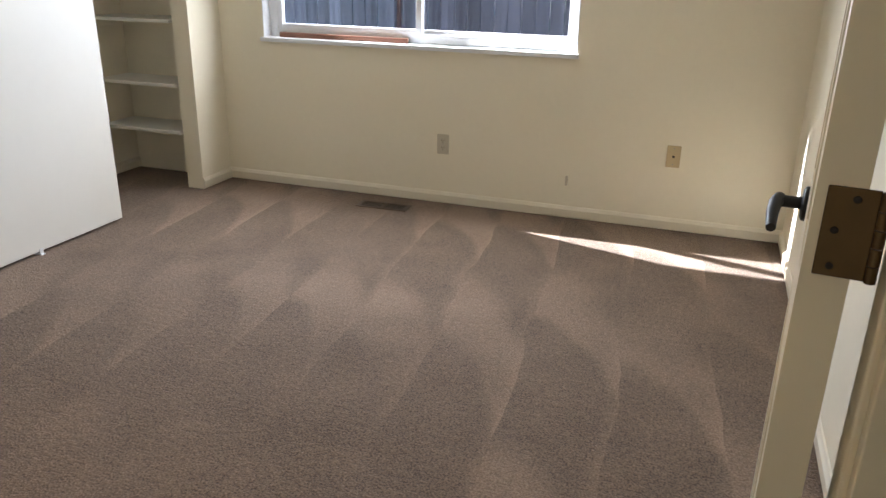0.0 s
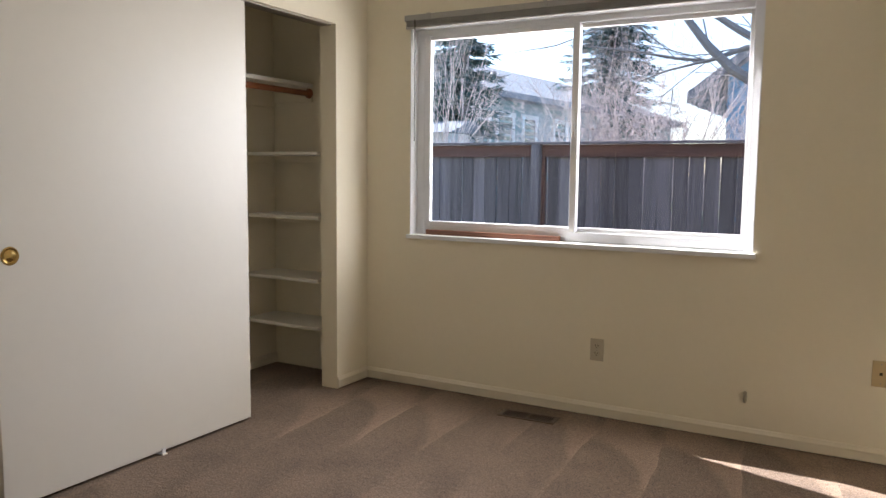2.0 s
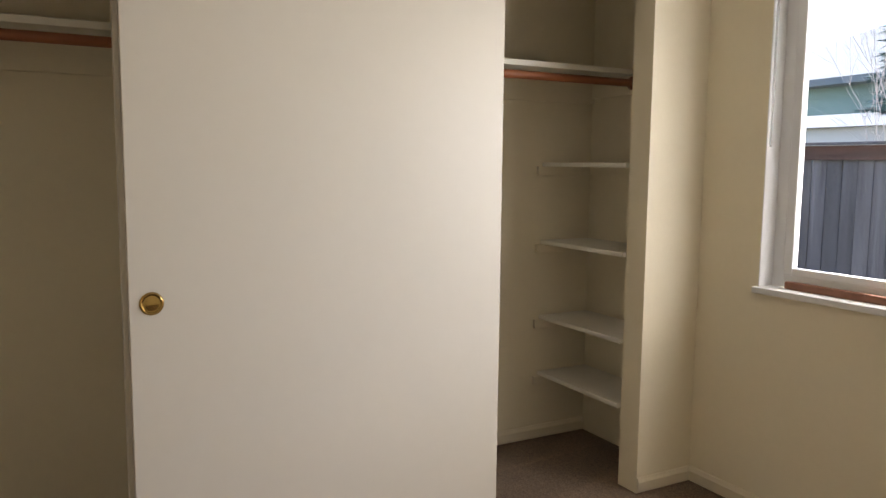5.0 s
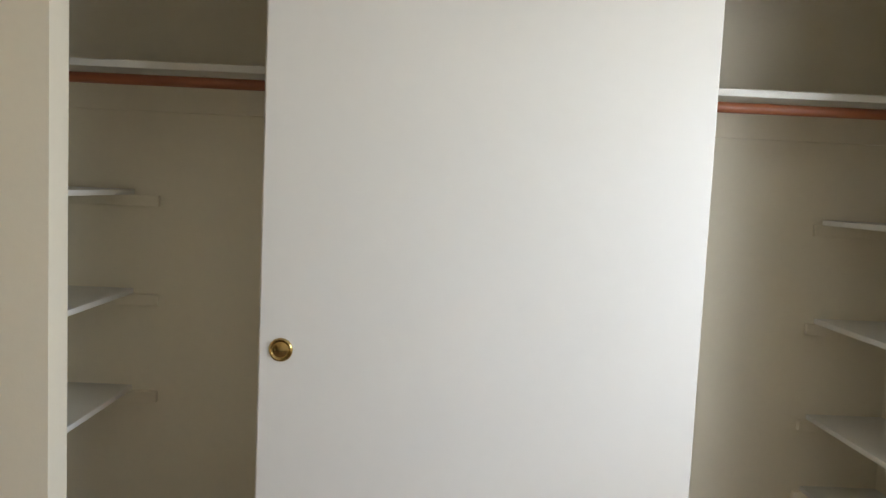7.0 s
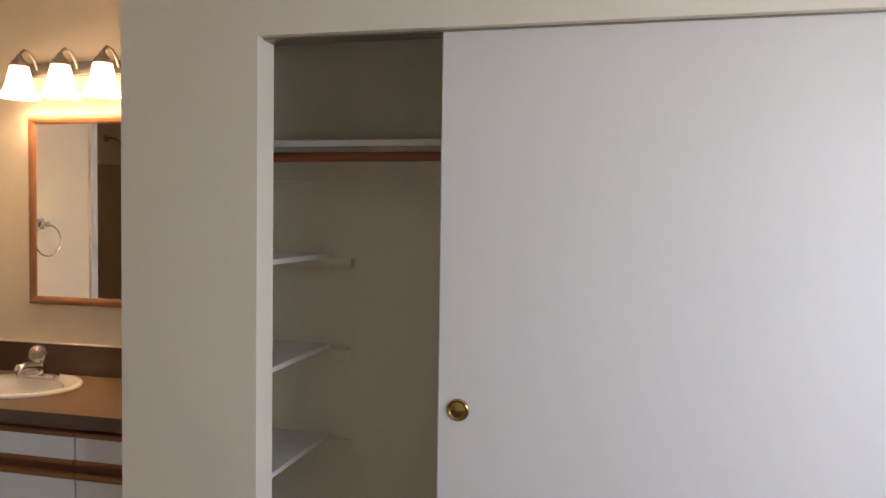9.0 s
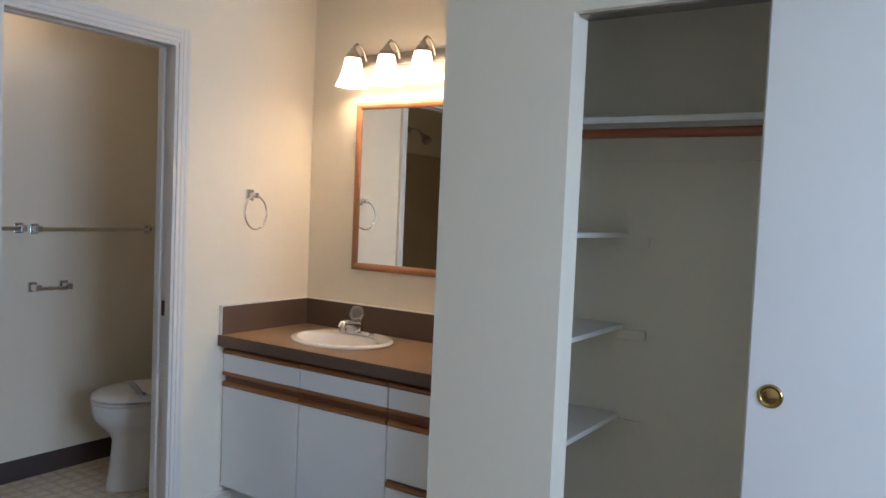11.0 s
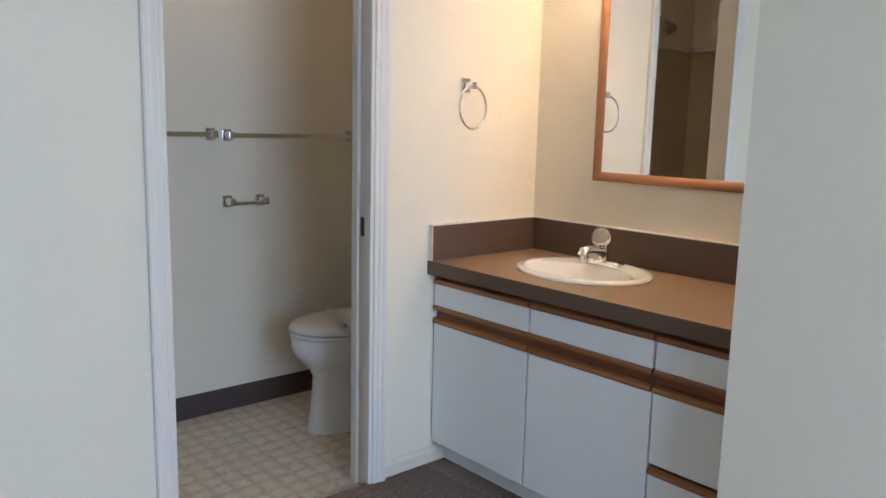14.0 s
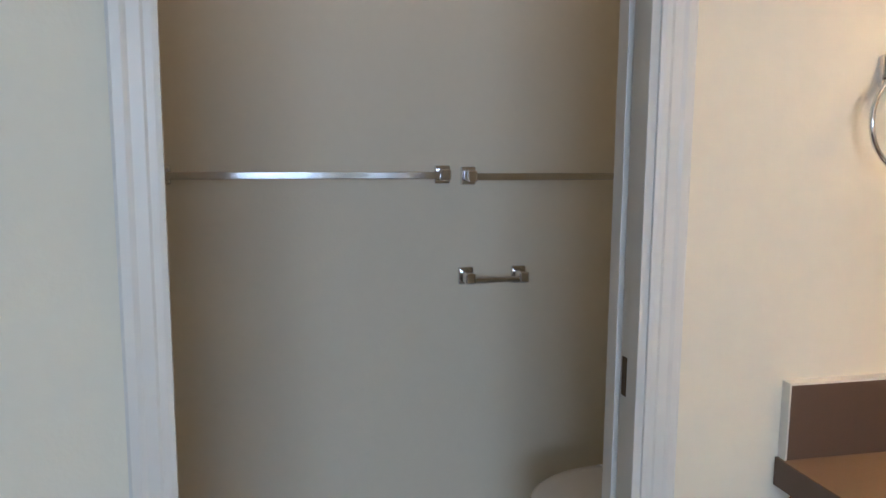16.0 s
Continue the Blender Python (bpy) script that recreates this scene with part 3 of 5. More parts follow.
wall_plate("wall_outlet", "ivory duplex outlet low on the window wall", (1.426, NORTH, 0.347), 0, "duplex", PLATE_WHITE)
wall_plate("phone_jack_plate", "almond phone jack plate with two screws", (2.683, NORTH, 0.397), 0, "jack", PLATE)
wall_plate("wall_outlet", "ivory duplex outlet on the wall beside the closet", (0.0, 1.533, 0.353), 90, "duplex", PLATE_WHITE)
clip = thing("cable_clip", "tiny ivory cable stub low on the wall", "cable clip", at=(2.143, NORTH, 0.216))
part("clip", boxes((-0.007, 0.007, -0.018, 0, -0.030, 0.024), bevel=0.004), PLATE_WHITE, clip)

reg = thing("floor_register", "brown metal floor register set in the carpet", "floor vent", at=(1.14, 4.29, 0))
reg.rotation_euler = (0, 0, radians(2))
part("frame", boxes((-0.15, 0.15, -0.055, -0.042, 0, 0.006), (-0.15, 0.15, 0.042, 0.055, 0, 0.006), (-0.15, -0.13, -0.042, 0.042, 0, 0.006), (0.13, 0.15, -0.042, 0.042, 0, 0.006), (-0.008, 0.008, -0.042, 0.042, 0, 0.006), bevel=0.0015), VENT, reg)
part("well", boxes((-0.13, 0.13, -0.042, 0.042, 0.0005, 0.0015)), DARK, reg)
for i in range(24):
    x = -0.124 + i * 0.0108
    if abs(x) > 0.01:
        part("slat", boxes((x - 0.0012, x + 0.0012, -0.042, 0.042, 0.0015, 0.005)), VENT, reg)


# ---- entry door, swung open along the wall ----
def entry_door():
    d = thing("entry_door", "cream six-panel door swung wide open, black lever", "door", at=(2.972, ENTRY_B + 0.010, 0.012))
    d.rotation_euler = (0, 0, radians(-7.0))
    w, h, t = 0.76, 2.02, 0.044
    bm = bmesh.new()
    box(bm, -t + 0.007, -0.007, 0.004, w - 0.004, 0.004, h - 0.004)
    xs = ((-t, -t + 0.007), (-0.007, 0.0))
    for x0, x1 in xs:
        for a, b in ((0, 0.11), (w / 2 - 0.045, w / 2 + 0.045), (w - 0.11, w)):
            box(bm, x0, x1, a, b, 0, h)
        for a, b in ((0.11, w / 2 - 0.045), (w / 2 + 0.045, w - 0.11)):
            for z0, z1 in ((0, 0.22), (0.80, 0.98), (1.56, 1.66), (1.90, h)):
                box(bm, x0, x1, a, b, z0, z1)
            for z0, z1 in ((0.22, 0.80), (0.98, 1.56), (1.66, 1.90)):
                box(bm, x0 + 0.002, x1 - 0.002, a + 0.035, b - 0.035, z0 + 0.035, z1 - 0.035)
    for z0, z1 in ((0.004, h - 0.004),):
        box(bm, -t + 0.0005, -0.0005, -0.0005, 0.004, z0, z1)
        box(bm, -t + 0.0005, -0.0005, w - 0.004, w + 0.0005, z0, z1)
    part("leaf", bm, ENAMEL, d)
    for z in (0.22, 1.068, 1.80):
        hinge = part("hinge", boxes((-t + 0.010, 0.011, -0.0035, -0.0005, z - 0.0445, z + 0.0445), bevel=0.001), BRONZE, d, "aged brass butt hinge")
        for k in range(5):
            part("knuckle", tube([(0.016, -0.004, z - 0.0445 + k * 0.0178), (0.016, -0.004, z - 0.0445 + k * 0.0178 + 0.0165)], 0.0055, 12), BRONZE, hinge, smooth=True)
        for dx, dz in ((-0.008, 0.034), (-0.022, 0.002), (-0.020, -0.034)):
            part("screw", lathe([(0.0, -0.0048), (0.003, -0.0045), (0.0038, -0.0034)], 12, "y", (dx, 0, z + dz)), DARK, hinge)
    for s, x in ((-1, -t), (1, 0.0)):
        lever = part("lever_handle", lathe([(0.0, x + s * 0.010), (0.024, x + s * 0.010), (0.031, x + s * 0.006), (0.032, x)], 32, "x", (0, w - 0.068, 0.905)), IRON, d, "black lever handle", smooth=True)
        part("neck", tube([(x + s * 0.008, w - 0.068, 0.905), (x + s * 0.05, w - 0.068, 0.905)], 0.011, 16), IRON, lever, smooth=True)
        part("grip", tube([(x + s * 0.047, w - 0.060, 0.907), (x + s * 0.052, w - 0.085, 0.905), (x + s * 0.053, w - 0.13, 0.896), (x + s * 0.050, w - 0.175, 0.884)], [0.012, 0.012, 0.0105, 0.0085], 16), IRON, lever, smooth=True)


entry_door()
jf = tagged(new("entry_frame"), "cream painted door frame and casing of the entry", "door frame", kind="structure")
part("jamb", boxes((ENTRY_X - 0.004, ENTRY_X + 0.124, ENTRY_B - 0.018, ENTRY_B, 0, OPEN_H), bevel=0.002), ENAMEL, jf)
part("jamb", boxes((ENTRY_X - 0.004, ENTRY_X + 0.124, ENTRY_A, ENTRY_A + 0.018, 0, OPEN_H), bevel=0.002), ENAMEL, jf)
part("jamb", boxes((ENTRY_X - 0.004, ENTRY_X + 0.124, ENTRY_A + 0.018, ENTRY_B - 0.018, OPEN_H - 0.018, OPEN_H), bevel=0.002), ENAMEL, jf)
part("casing", boxes((ENTRY_X - 0.012, ENTRY_X, ENTRY_B, ENTRY_B + 0.040, 0, OPEN_H + 0.055), bevel=0.003), ENAMEL, jf)
part("casing", boxes((ENTRY_X - 0.016, ENTRY_X, ENTRY_A - 0.055, ENTRY_A, 0, OPEN_H + 0.055), bevel=0.003), ENAMEL, jf)
part("casing", boxes((ENTRY_X - 0.016, ENTRY_X, ENTRY_A, ENTRY_B, OPEN_H, OPEN_H + 0.055), bevel=0.003), ENAMEL, jf)


# ---- bathroom doorway with its pocket door ----
def casing_bar(a, b, axis, lo, hi):
    """Ribbed casing: a flat board with a thick outer edge, a cove and a thin inner edge."""
    bm = bmesh.new()
    w = b - a
    prof = [(a, 0), (b, 0), (b, 0.008), (b - w * 0.12, 0.010), (b - w * 0.28, 0.010), (b - w * 0.34, 0.0125), (b - w * 0.6, 0.0135), (b - w * 0.72, 0.0165), (a + w * 0.08, 0.017), (a, 0.014)]
    if axis == "z":
        prism([(u, v) for u, v in prof], lo, hi, "z", bm)
    else:
        prism([(v, u) for u, v in prof], lo, hi, "x", bm)
    return bm


pf = tagged(new("door_frame_bathroom"), "off-white casing and split jamb of the bathroom pocket door", "door frame", kind="structure")
part("casing", casing_bar(0.930, 0.867, "z", 0, DOOR_H + 0.058), TRIM, pf)
part("casing", casing_bar(0.101, DOOR_L + 0.004, "z", 0, DOOR_H + 0.058), TRIM, pf)
part("casing", casing_bar(DOOR_H + 0.058, DOOR_H - 0.004, "x", DOOR_L + 0.004, 0.867), TRIM, pf)
part("jamb", boxes((DOOR_R - 0.017, DOOR_R, -0.112, 0.002, BATH_Z, DOOR_H - 0.018), bevel=0.0015), TRIM, pf)
part("jamb", boxes((DOOR_L, DOOR_R, -0.112, -0.076, DOOR_H - 0.018, DOOR_H), (DOOR_L, DOOR_R, -0.034, 0.002, DOOR_H - 0.018, DOOR_H), bevel=0.0015), TRIM, pf)
part("jamb", boxes((DOOR_L, DOOR_L + 0.018, -0.034, 0.002, BATH_Z, DOOR_H - 0.018), bevel=0.0015), TRIM, pf)
part("jamb", boxes((DOOR_L, DOOR_L + 0.018, -0.112, -0.076, BATH_Z, DOOR_H - 0.018), bevel=0.0015), TRIM, pf)
part("strike_plate", boxes((DOOR_R - 0.0185, DOOR_R - 0.017, -0.07, -0.04, 0.90, 0.96), bevel=0.0005), BRONZE, pf, "brown metal strike plate")
pocket = thing("pocket_door", "off-white pocket door slid into the wall, edge showing", "door", at=(DOOR_L, -0.055, BATH_Z))
part("leaf", boxes((-0.25, 0.010, -0.0175, 0.0175, 0.012, DOOR_H - BATH_Z - 0.02), bevel=0.002), TRIM, pocket)
part("edge_pull", boxes((0.0095, 0.0115, -0.010, 0.010, 0.932, 0.998), bevel=0.0005), BRONZE, pocket, "dark bronze edge pull")


# ---- vanity ----
def vanity():
    x_face = -0.122
    v = thing("vanity_cabinet", "white laminate vanity cabinet with oak finger pulls", "cabinet", at=(ALC_BACK, 0, 0))
    dx = -ALC_BACK
    f = x_face + dx
    part("body", boxes((0.002, f - 0.018, 0.003, ALC_R - 0.003, 0.09, 0.60), (f - 0.036, f - 0.018, 0.003, ALC_R - 0.003, 0.60, 0.751),
                       (0.002, f - 0.036, 0.003, 0.019, 0.60, 0.751), (0.002, f - 0.036, ALC_R - 0.019, ALC_R - 0.003, 0.60, 0.751)), GAP, v)
    part("toe_kick", boxes((0.002, f - 0.075, 0.003, ALC_R - 0.003, 0.0, 0.09)), LAMINATE_WHITE, v)
    cols = ((0.008, 0.479), (0.487, 0.954), (0.962, ALC_R - 0.006))

    def front(name, y0, y1, z0, z1, top, bottom):
        p = part(name, boxes((f - 0.018, f, y0, y1, z0, z1), bevel=0.0015), LAMINATE_WHITE, v)
        if top:
            bm = prism([(f - 0.018, z1), (f + 0.004, z1), (f + 0.007, z1 + 0.006), (f + 0.005, z1 + 0.016), (f - 0.006, z1 + 0.022), (f - 0.018, z1 + 0.012)], y0, y1, "y")
            part("pull", bm, OAK, p, "oak finger pull")
        if bottom:
            bm = prism([(f - 0.018, z0), (f + 0.004, z0), (f + 0.007, z0 - 0.006), (f + 0.005, z0 - 0.016), (f - 0.006, z0 - 0.020), (f - 0.018, z0 - 0.010)], y0, y1, "y")
            part("pull", bm, OAK, p, "oak finger pull")

    for i, (y0, y1) in enumerate(cols):
        front("drawer_front", y0, y1, 0.628, 0.710, True, True)
        part("back_rail", boxes((f - 0.0195, f - 0.0165, y0, y1, 0.575, 0.632)), OAK_SHADE, v, "oak rail behind the pulls, recess shade in its colour")
        if i < 2:
            front("cabinet_door", y0, y1, 0.094, 0.560, True, False)
        else:
            front("drawer_front", y0, y1, 0.350, 0.560, True, False)
            front("drawer_front", y0, y1, 0.094, 0.318, True, False)
    part("top_rail", boxes((f - 0.0195, f - 0.0165, 0.004, ALC_R - 0.004, 0.700, 0.751)), OAK_SHADE, v, "oak rail under the top, shadow strip in its colour")


vanity()
SX, SY, AX, AY = -0.395, 0.476, 0.205, 0.247
ct = thing("vanity_countertop", "brown laminate vanity top with matching backsplash", "countertop", at=(ALC_BACK, 0, 0.752))
bm = bmesh.new()
N = 48
CW, CX = ALC_R, 0.568
def ring(z, k):
    out = []
    for i in range(N):
        a = 2 * math.pi * i / N
        out.append(bm.verts.new((SX - ALC_BACK + AX * k * math.cos(a), SY + AY * k * math.sin(a), z)))
    return out
def rim(z):
    out = []
    for i in range(N):
        a = 2 * math.pi * i / N
        c, s = math.cos(a), math.sin(a)
        cx, cy = SX - ALC_BACK, SY
        k = min((CX - cx) / c if c > 1e-9 else 9, cx / -c if c < -1e-9 else 9, (CW - 0.002 - cy) / s if s > 1e-9 else 9, (cy - 0.002) / -s if s < -1e-9 else 9)
        out.append(bm.verts.new((cx + k * c, cy + k * s, z)))
    return out
top_in, top_out, low_in, low_out = ring(0.046, 0.94), rim(0.046), ring(0, 0.94), rim(0)
for i in range(N):
    j = (i + 1) % N
    bm.faces.new((top_in[i], top_in[j], top_out[j], top_out[i]))
    bm.faces.new((low_in[j], low_in[i], low_out[i], low_out[j]))
    bm.faces.new((top_in[j], top_in[i], low_in[i], low_in[j]))
for x in (0.002, CX):
    for y in (0.002, CW - 0.002):
        for r, z in ((top_out, 0.046), (low_out, 0.0)):
            near = [v for v in r if abs(v.co.x - (0.0 if x < 0.1 else CX)) < 1e-3]
            side = [v for v in r if abs(v.co.y - y) < 1e-3]
            a = min(near, key=lambda v: abs(v.co.y - y))
            b = min(side, key=lambda v: abs(v.co.x - x))
            if (a.co - b.co).length > 1e-4:
                bm.faces.new((a, b, bm.verts.new((0.0 if x < 0.1 else CX, y, z))))
slab = part("slab", bm, BROWN_TOP, ct)
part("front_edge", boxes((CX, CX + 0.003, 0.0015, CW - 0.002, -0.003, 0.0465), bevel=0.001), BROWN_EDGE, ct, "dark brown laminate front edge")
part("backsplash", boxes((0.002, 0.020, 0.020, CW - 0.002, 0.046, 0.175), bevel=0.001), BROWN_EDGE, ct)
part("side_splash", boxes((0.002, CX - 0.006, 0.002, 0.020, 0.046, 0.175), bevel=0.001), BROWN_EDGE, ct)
part("caulk_line", boxes((0.0, 0.0205, 0.002, CW - 0.002, 0.175, 0.179), (0.0205, CX - 0.004, 0.0, 0.0205, 0.175, 0.179), (CX - 0.006, CX - 0.003, 0.0005, 0.0205, 0.046, 0.179)), CAULK, ct, "cream caulk bead")

basin = thing("sink_basin", "almond-white oval drop-in sink in the vanity top", "sink", at=(SX, SY, 0.798))
prof = [(1.0, 0.0), (1.01, 0.005), (0.995, 0.011), (0.96, 0.014), (0.90, 0.0135), (0.86, 0.009), (0.83, 0.0), (0.79, -0.03), (0.70, -0.08), (0.55, -0.12), (0.30, -0.142), (0.11, -0.146), (0.10, -0.152), (0.0, -0.152)]
bm = bmesh.new()
rings = []
for k, z in prof:
    inner = k < 0.88
    shift = 0.038 if inner else 0.0
    ax = 0.166 if inner else AX
    rings.append([bm.verts.new((ax * k * math.cos(2 * math.pi * i / 64) + shift, AY * k * math.sin(2 * math.pi * i / 64), z)) for i in range(64)] if k > 0 else [bm.verts.new((shift, 0, z))])
for a, b in zip(rings, rings[1:]):
    for i in range(64):
        j = (i + 1) % 64
        bm.faces.new((a[i], a[j], b[j], b[i]) if len(b) > 1 else (a[i], a[j], b[0]))
part("bowl", bm, SINK, basin, smooth=True)
part("drain", lathe([(0.0, -0.146), (0.016, -0.146), (0.021, -0.144), (0.022, -0.147)], 24, "z", (0.038, 0, 0)), CHROME, basin, "chrome drain ring", smooth=True)
part("overflow", lathe([(0.0, 0.0), (0.009, 0.0), (0.011, 0.002)], 16, "x", (0.160, 0.0, -0.045)), DARK, basin)

fc = thing("bathroom_faucet", "chrome single-handle faucet with clear acrylic ball", "faucet", at=(SX - 0.120, SY - 0.014, 0.8115))
bm = bmesh.new()
box(bm, -0.032, 0.032, -0.090, 0.090, -0.008, 0.050, bevel=0.014, seg=3)
for v in bm.verts:
    far = max(0.0, (abs(v.co.y) - 0.022) / 0.06)
    v.co.x *= 1 - 0.30 * far
    v.co.z *= 1 - 0.70 * min(1.0, far)
part("base_plate", bm, CHROME, fc, smooth=True)
part("body", lathe([(0.030, 0.012), (0.029, 0.035), (0.026, 0.048), (0.022, 0.058), (0.014, 0.062), (0.0, 0.062)], 28), CHROME, fc, smooth=True)
part("spout", tube([(0.0, 0, 0.034), (0.045, 0, 0.047), (0.080, 0, 0.054), (0.102, 0, 0.053), (0.110, 0, 0.042)], [0.028, 0.024, 0.021, 0.0195, 0.0175], 18), CHROME, fc, smooth=True)
part("aerator", tube([(0.100, 0, 0.046), (0.101, 0, 0.020)], 0.0165, 18), CHROME, fc, smooth=True)
part("stem", tube([(0, 0, 0.056), (0, 0, 0.076)], 0.008, 14), CHROME, fc, smooth=True)
ball = bmesh.new()
bmesh.ops.create_icosphere(ball, subdivisions=2, radius=0.036, matrix=Matrix.Translation((-0.004, -0.008, 0.096)))
part("ball_handle", ball, ACRYLIC, fc, "faceted clear acrylic ball handle")
part("lift_rod", tube([(-0.022, 0, 0.01), (-0.022, 0, 0.062)], 0.003, 10), CHROME, fc)
part("lift_knob", lathe([(0.0, 0.075), (0.006, 0.072), (0.007, 0.066), (0.004, 0.060), (0.0, 0.060)], 14, "z", (-0.022, 0, 0)), CHROME, fc, smooth=True)

# ---- mirror over the vanity ----
M0, M1, MZ0, MZ1 = 0.303, 0.965, 1.098, 1.905
mr = thing("wall_mirror", "framed mirror with rounded oak frame over the vanity", "mirror", at=(ALC_BACK, (M0 + M1) / 2, MZ0))
hw, hh = (M1 - M0) / 2, MZ1 - MZ0
part("glass", boxes((0.004, 0.010, -hw + 0.012, hw - 0.012, 0.012, hh - 0.012)), MIRROR, mr, "silvered mirror glass")
FW = 0.034
rail = [(0.0, 0.0), (0.016, 0.0), (0.021, 0.006), (0.022, 0.015), (0.019, 0.027), (0.012, FW), (0.0, FW)]


def mitred(p0, p1, inward):
    """A frame rail from corner p0 to p1 in the wall's plane, mitred at both ends."""
    bm = bmesh.new()
    d = (Vector(p1) - Vector(p0)).normalized()
    q = Vector(inward)
    a = [bm.verts.new((x, *(Vector(p0) + q * w + d * w))) for x, w in rail]
    b = [bm.verts.new((x, *(Vector(p1) + q * w - d * w))) for x, w in rail]
    bm.faces.new(a)
    bm.faces.new(b[::-1])
    for i in range(len(rail)):
        j = (i + 1) % len(rail)
        bm.faces.new((a[i], a[j], b[j], b[i]))
    return bm


part("frame_rail", mitred((-hw, 0), (hw, 0), (0, 1)), OAK_ALONG, mr, smooth=True)
part("frame_rail", mitred((-hw, hh), (hw, hh), (0, -1)), OAK_ALONG, mr, smooth=True)
part("frame_stile", mitred((-hw, 0), (-hw, hh), (1, 0)), OAK_UP, mr, smooth=True)
part("frame_stile", mitred((hw, 0), (hw, hh), (-1, 0)), OAK_UP, mr, smooth=True)


# ---- vanity light ----
def vanity_light():
    y0, z0 = 0.655, 2.10
    v = thing("vanity_light", "four-lamp nickel vanity light with lit frosted bell shades", "wall lamp", at=(ALC_BACK, y0, z0))
    part("back_plate", boxes((0.0, 0.022, -0.37, 0.37, -0.030, 0.030), bevel=0.006), NICKEL, v)
    for k in range(4):
        y = -0.300 + 0.200 * k
        x = 0.118
        part("arm", tube([(0.018, y, 0.0), (0.035, y, 0.035), (0.062, y, 0.062), (0.092, y, 0.068), (0.112, y, 0.052), (0.118, y, 0.034)], 0.0065, 10), NICKEL, v, smooth=True)
        part("socket_cup", lathe([(0.0, 0.046), (0.010, 0.044), (0.016, 0.030), (0.030, 0.016), (0.036, 0.004), (0.036, -0.006), (0.0, -0.006)], 24, "z", (x, y, 0)), NICKEL, v, smooth=True)
        shade = part("shade", lathe([(0.037, -0.004), (0.043, -0.03), (0.052, -0.07), (0.064, -0.105), (0.078, -0.134), (0.075, -0.134), (0.061, -0.105), (0.049, -0.07), (0.040, -0.03), (0.034, -0.004)], 36, "z", (x, y, 0)), FROST, v, "lit frosted glass bell shade", smooth=True)
        part("bulb", lathe([(0.0, -0.012), (0.014, -0.02), (0.016, -0.04), (0.028, -0.065), (0.029, -0.08), (0.02, -0.098), (0.0, -0.104)], 20, "z", (x, y, 0)), BULB, shade, "glowing bulb", smooth=True)


vanity_light()

# ---- towel ring ----
tr2 = thing("towel_ring", "chrome towel ring hanging on the vanity side wall", "towel ring", at=(-0.252, 0.0, 1.437))
part("mount", boxes((-0.022, 0.022, 0.0, 0.010, -0.026, 0.026), bevel=0.003), CHROME, tr2)
part("post", boxes((-0.012, 0.012, 0.010, 0.054, -0.014, 0.012), bevel=0.004), CHROME, tr2)
pts = [(0.076 * math.sin(2 * math.pi * i / 48), 0.044 + 0.010 * math.sin(2 * math.pi * i / 48) + 0.012 * (1 - math.cos(2 * math.pi * i / 48)) * 0.3, -0.081 + 0.077 * math.cos(2 * math.pi * i / 48)) for i in range(49)]
part("ring", tube(pts, 0.0045, 12, caps=False), CHROME, tr2, smooth=True)


# ---- bathroom ----
def rail_post(b, x, z, y_wall, reach):
    p = part("post", boxes((x - 0.022, x + 0.022, y_wall, y_wall + 0.012, z - 0.026, z + 0.026), bevel=0.004), CHROME, b)
    part("knuckle", boxes((x - 0.015, x + 0.015, y_wall + 0.012, y_wall + reach, z - 0.016, z + 0.016), bevel=0.005), CHROME, p)


def towel_bar(x0, x1, z, label):
    b = thing("towel_bar", label, "towel bar", "towel bars on the bathroom wall", at=(0, BATH_BACK, 0))
    rail_post(b, x0, z, 0, 0.062)
    rail_post(b, x1, z, 0, 0.062)
    lo, hi = min(x0, x1), max(x0, x1)
    part("bar", boxes((lo + 0.012, hi - 0.012, 0.042, 0.052, z - 0.011, z + 0.009), bevel=0.002), CHROME, b)


towel_bar(0.262, 1.02, 1.230, "square chrome towel bar on the bathroom wall")
towel_bar(0.186, -0.46, 1.226, "square chrome towel bar above the toilet")
tp = thing("toilet_paper_holder", "empty chrome toilet paper holder on the wall", "paper holder", at=(0.11, BATH_BACK, 0.935))
rail_post(tp, 0.080, 0, 0, 0.070)
rail_post(tp, -0.080, 0, 0, 0.070)
part("roller", tube([(-0.068, 0.056, -0.006), (0.0, 0.056, -0.006), (0.002, 0.056, -0.006), (0.068, 0.056, -0.006)], [0.0085, 0.0085, 0.010, 0.010], 14), CHROME, tp, smooth=True)


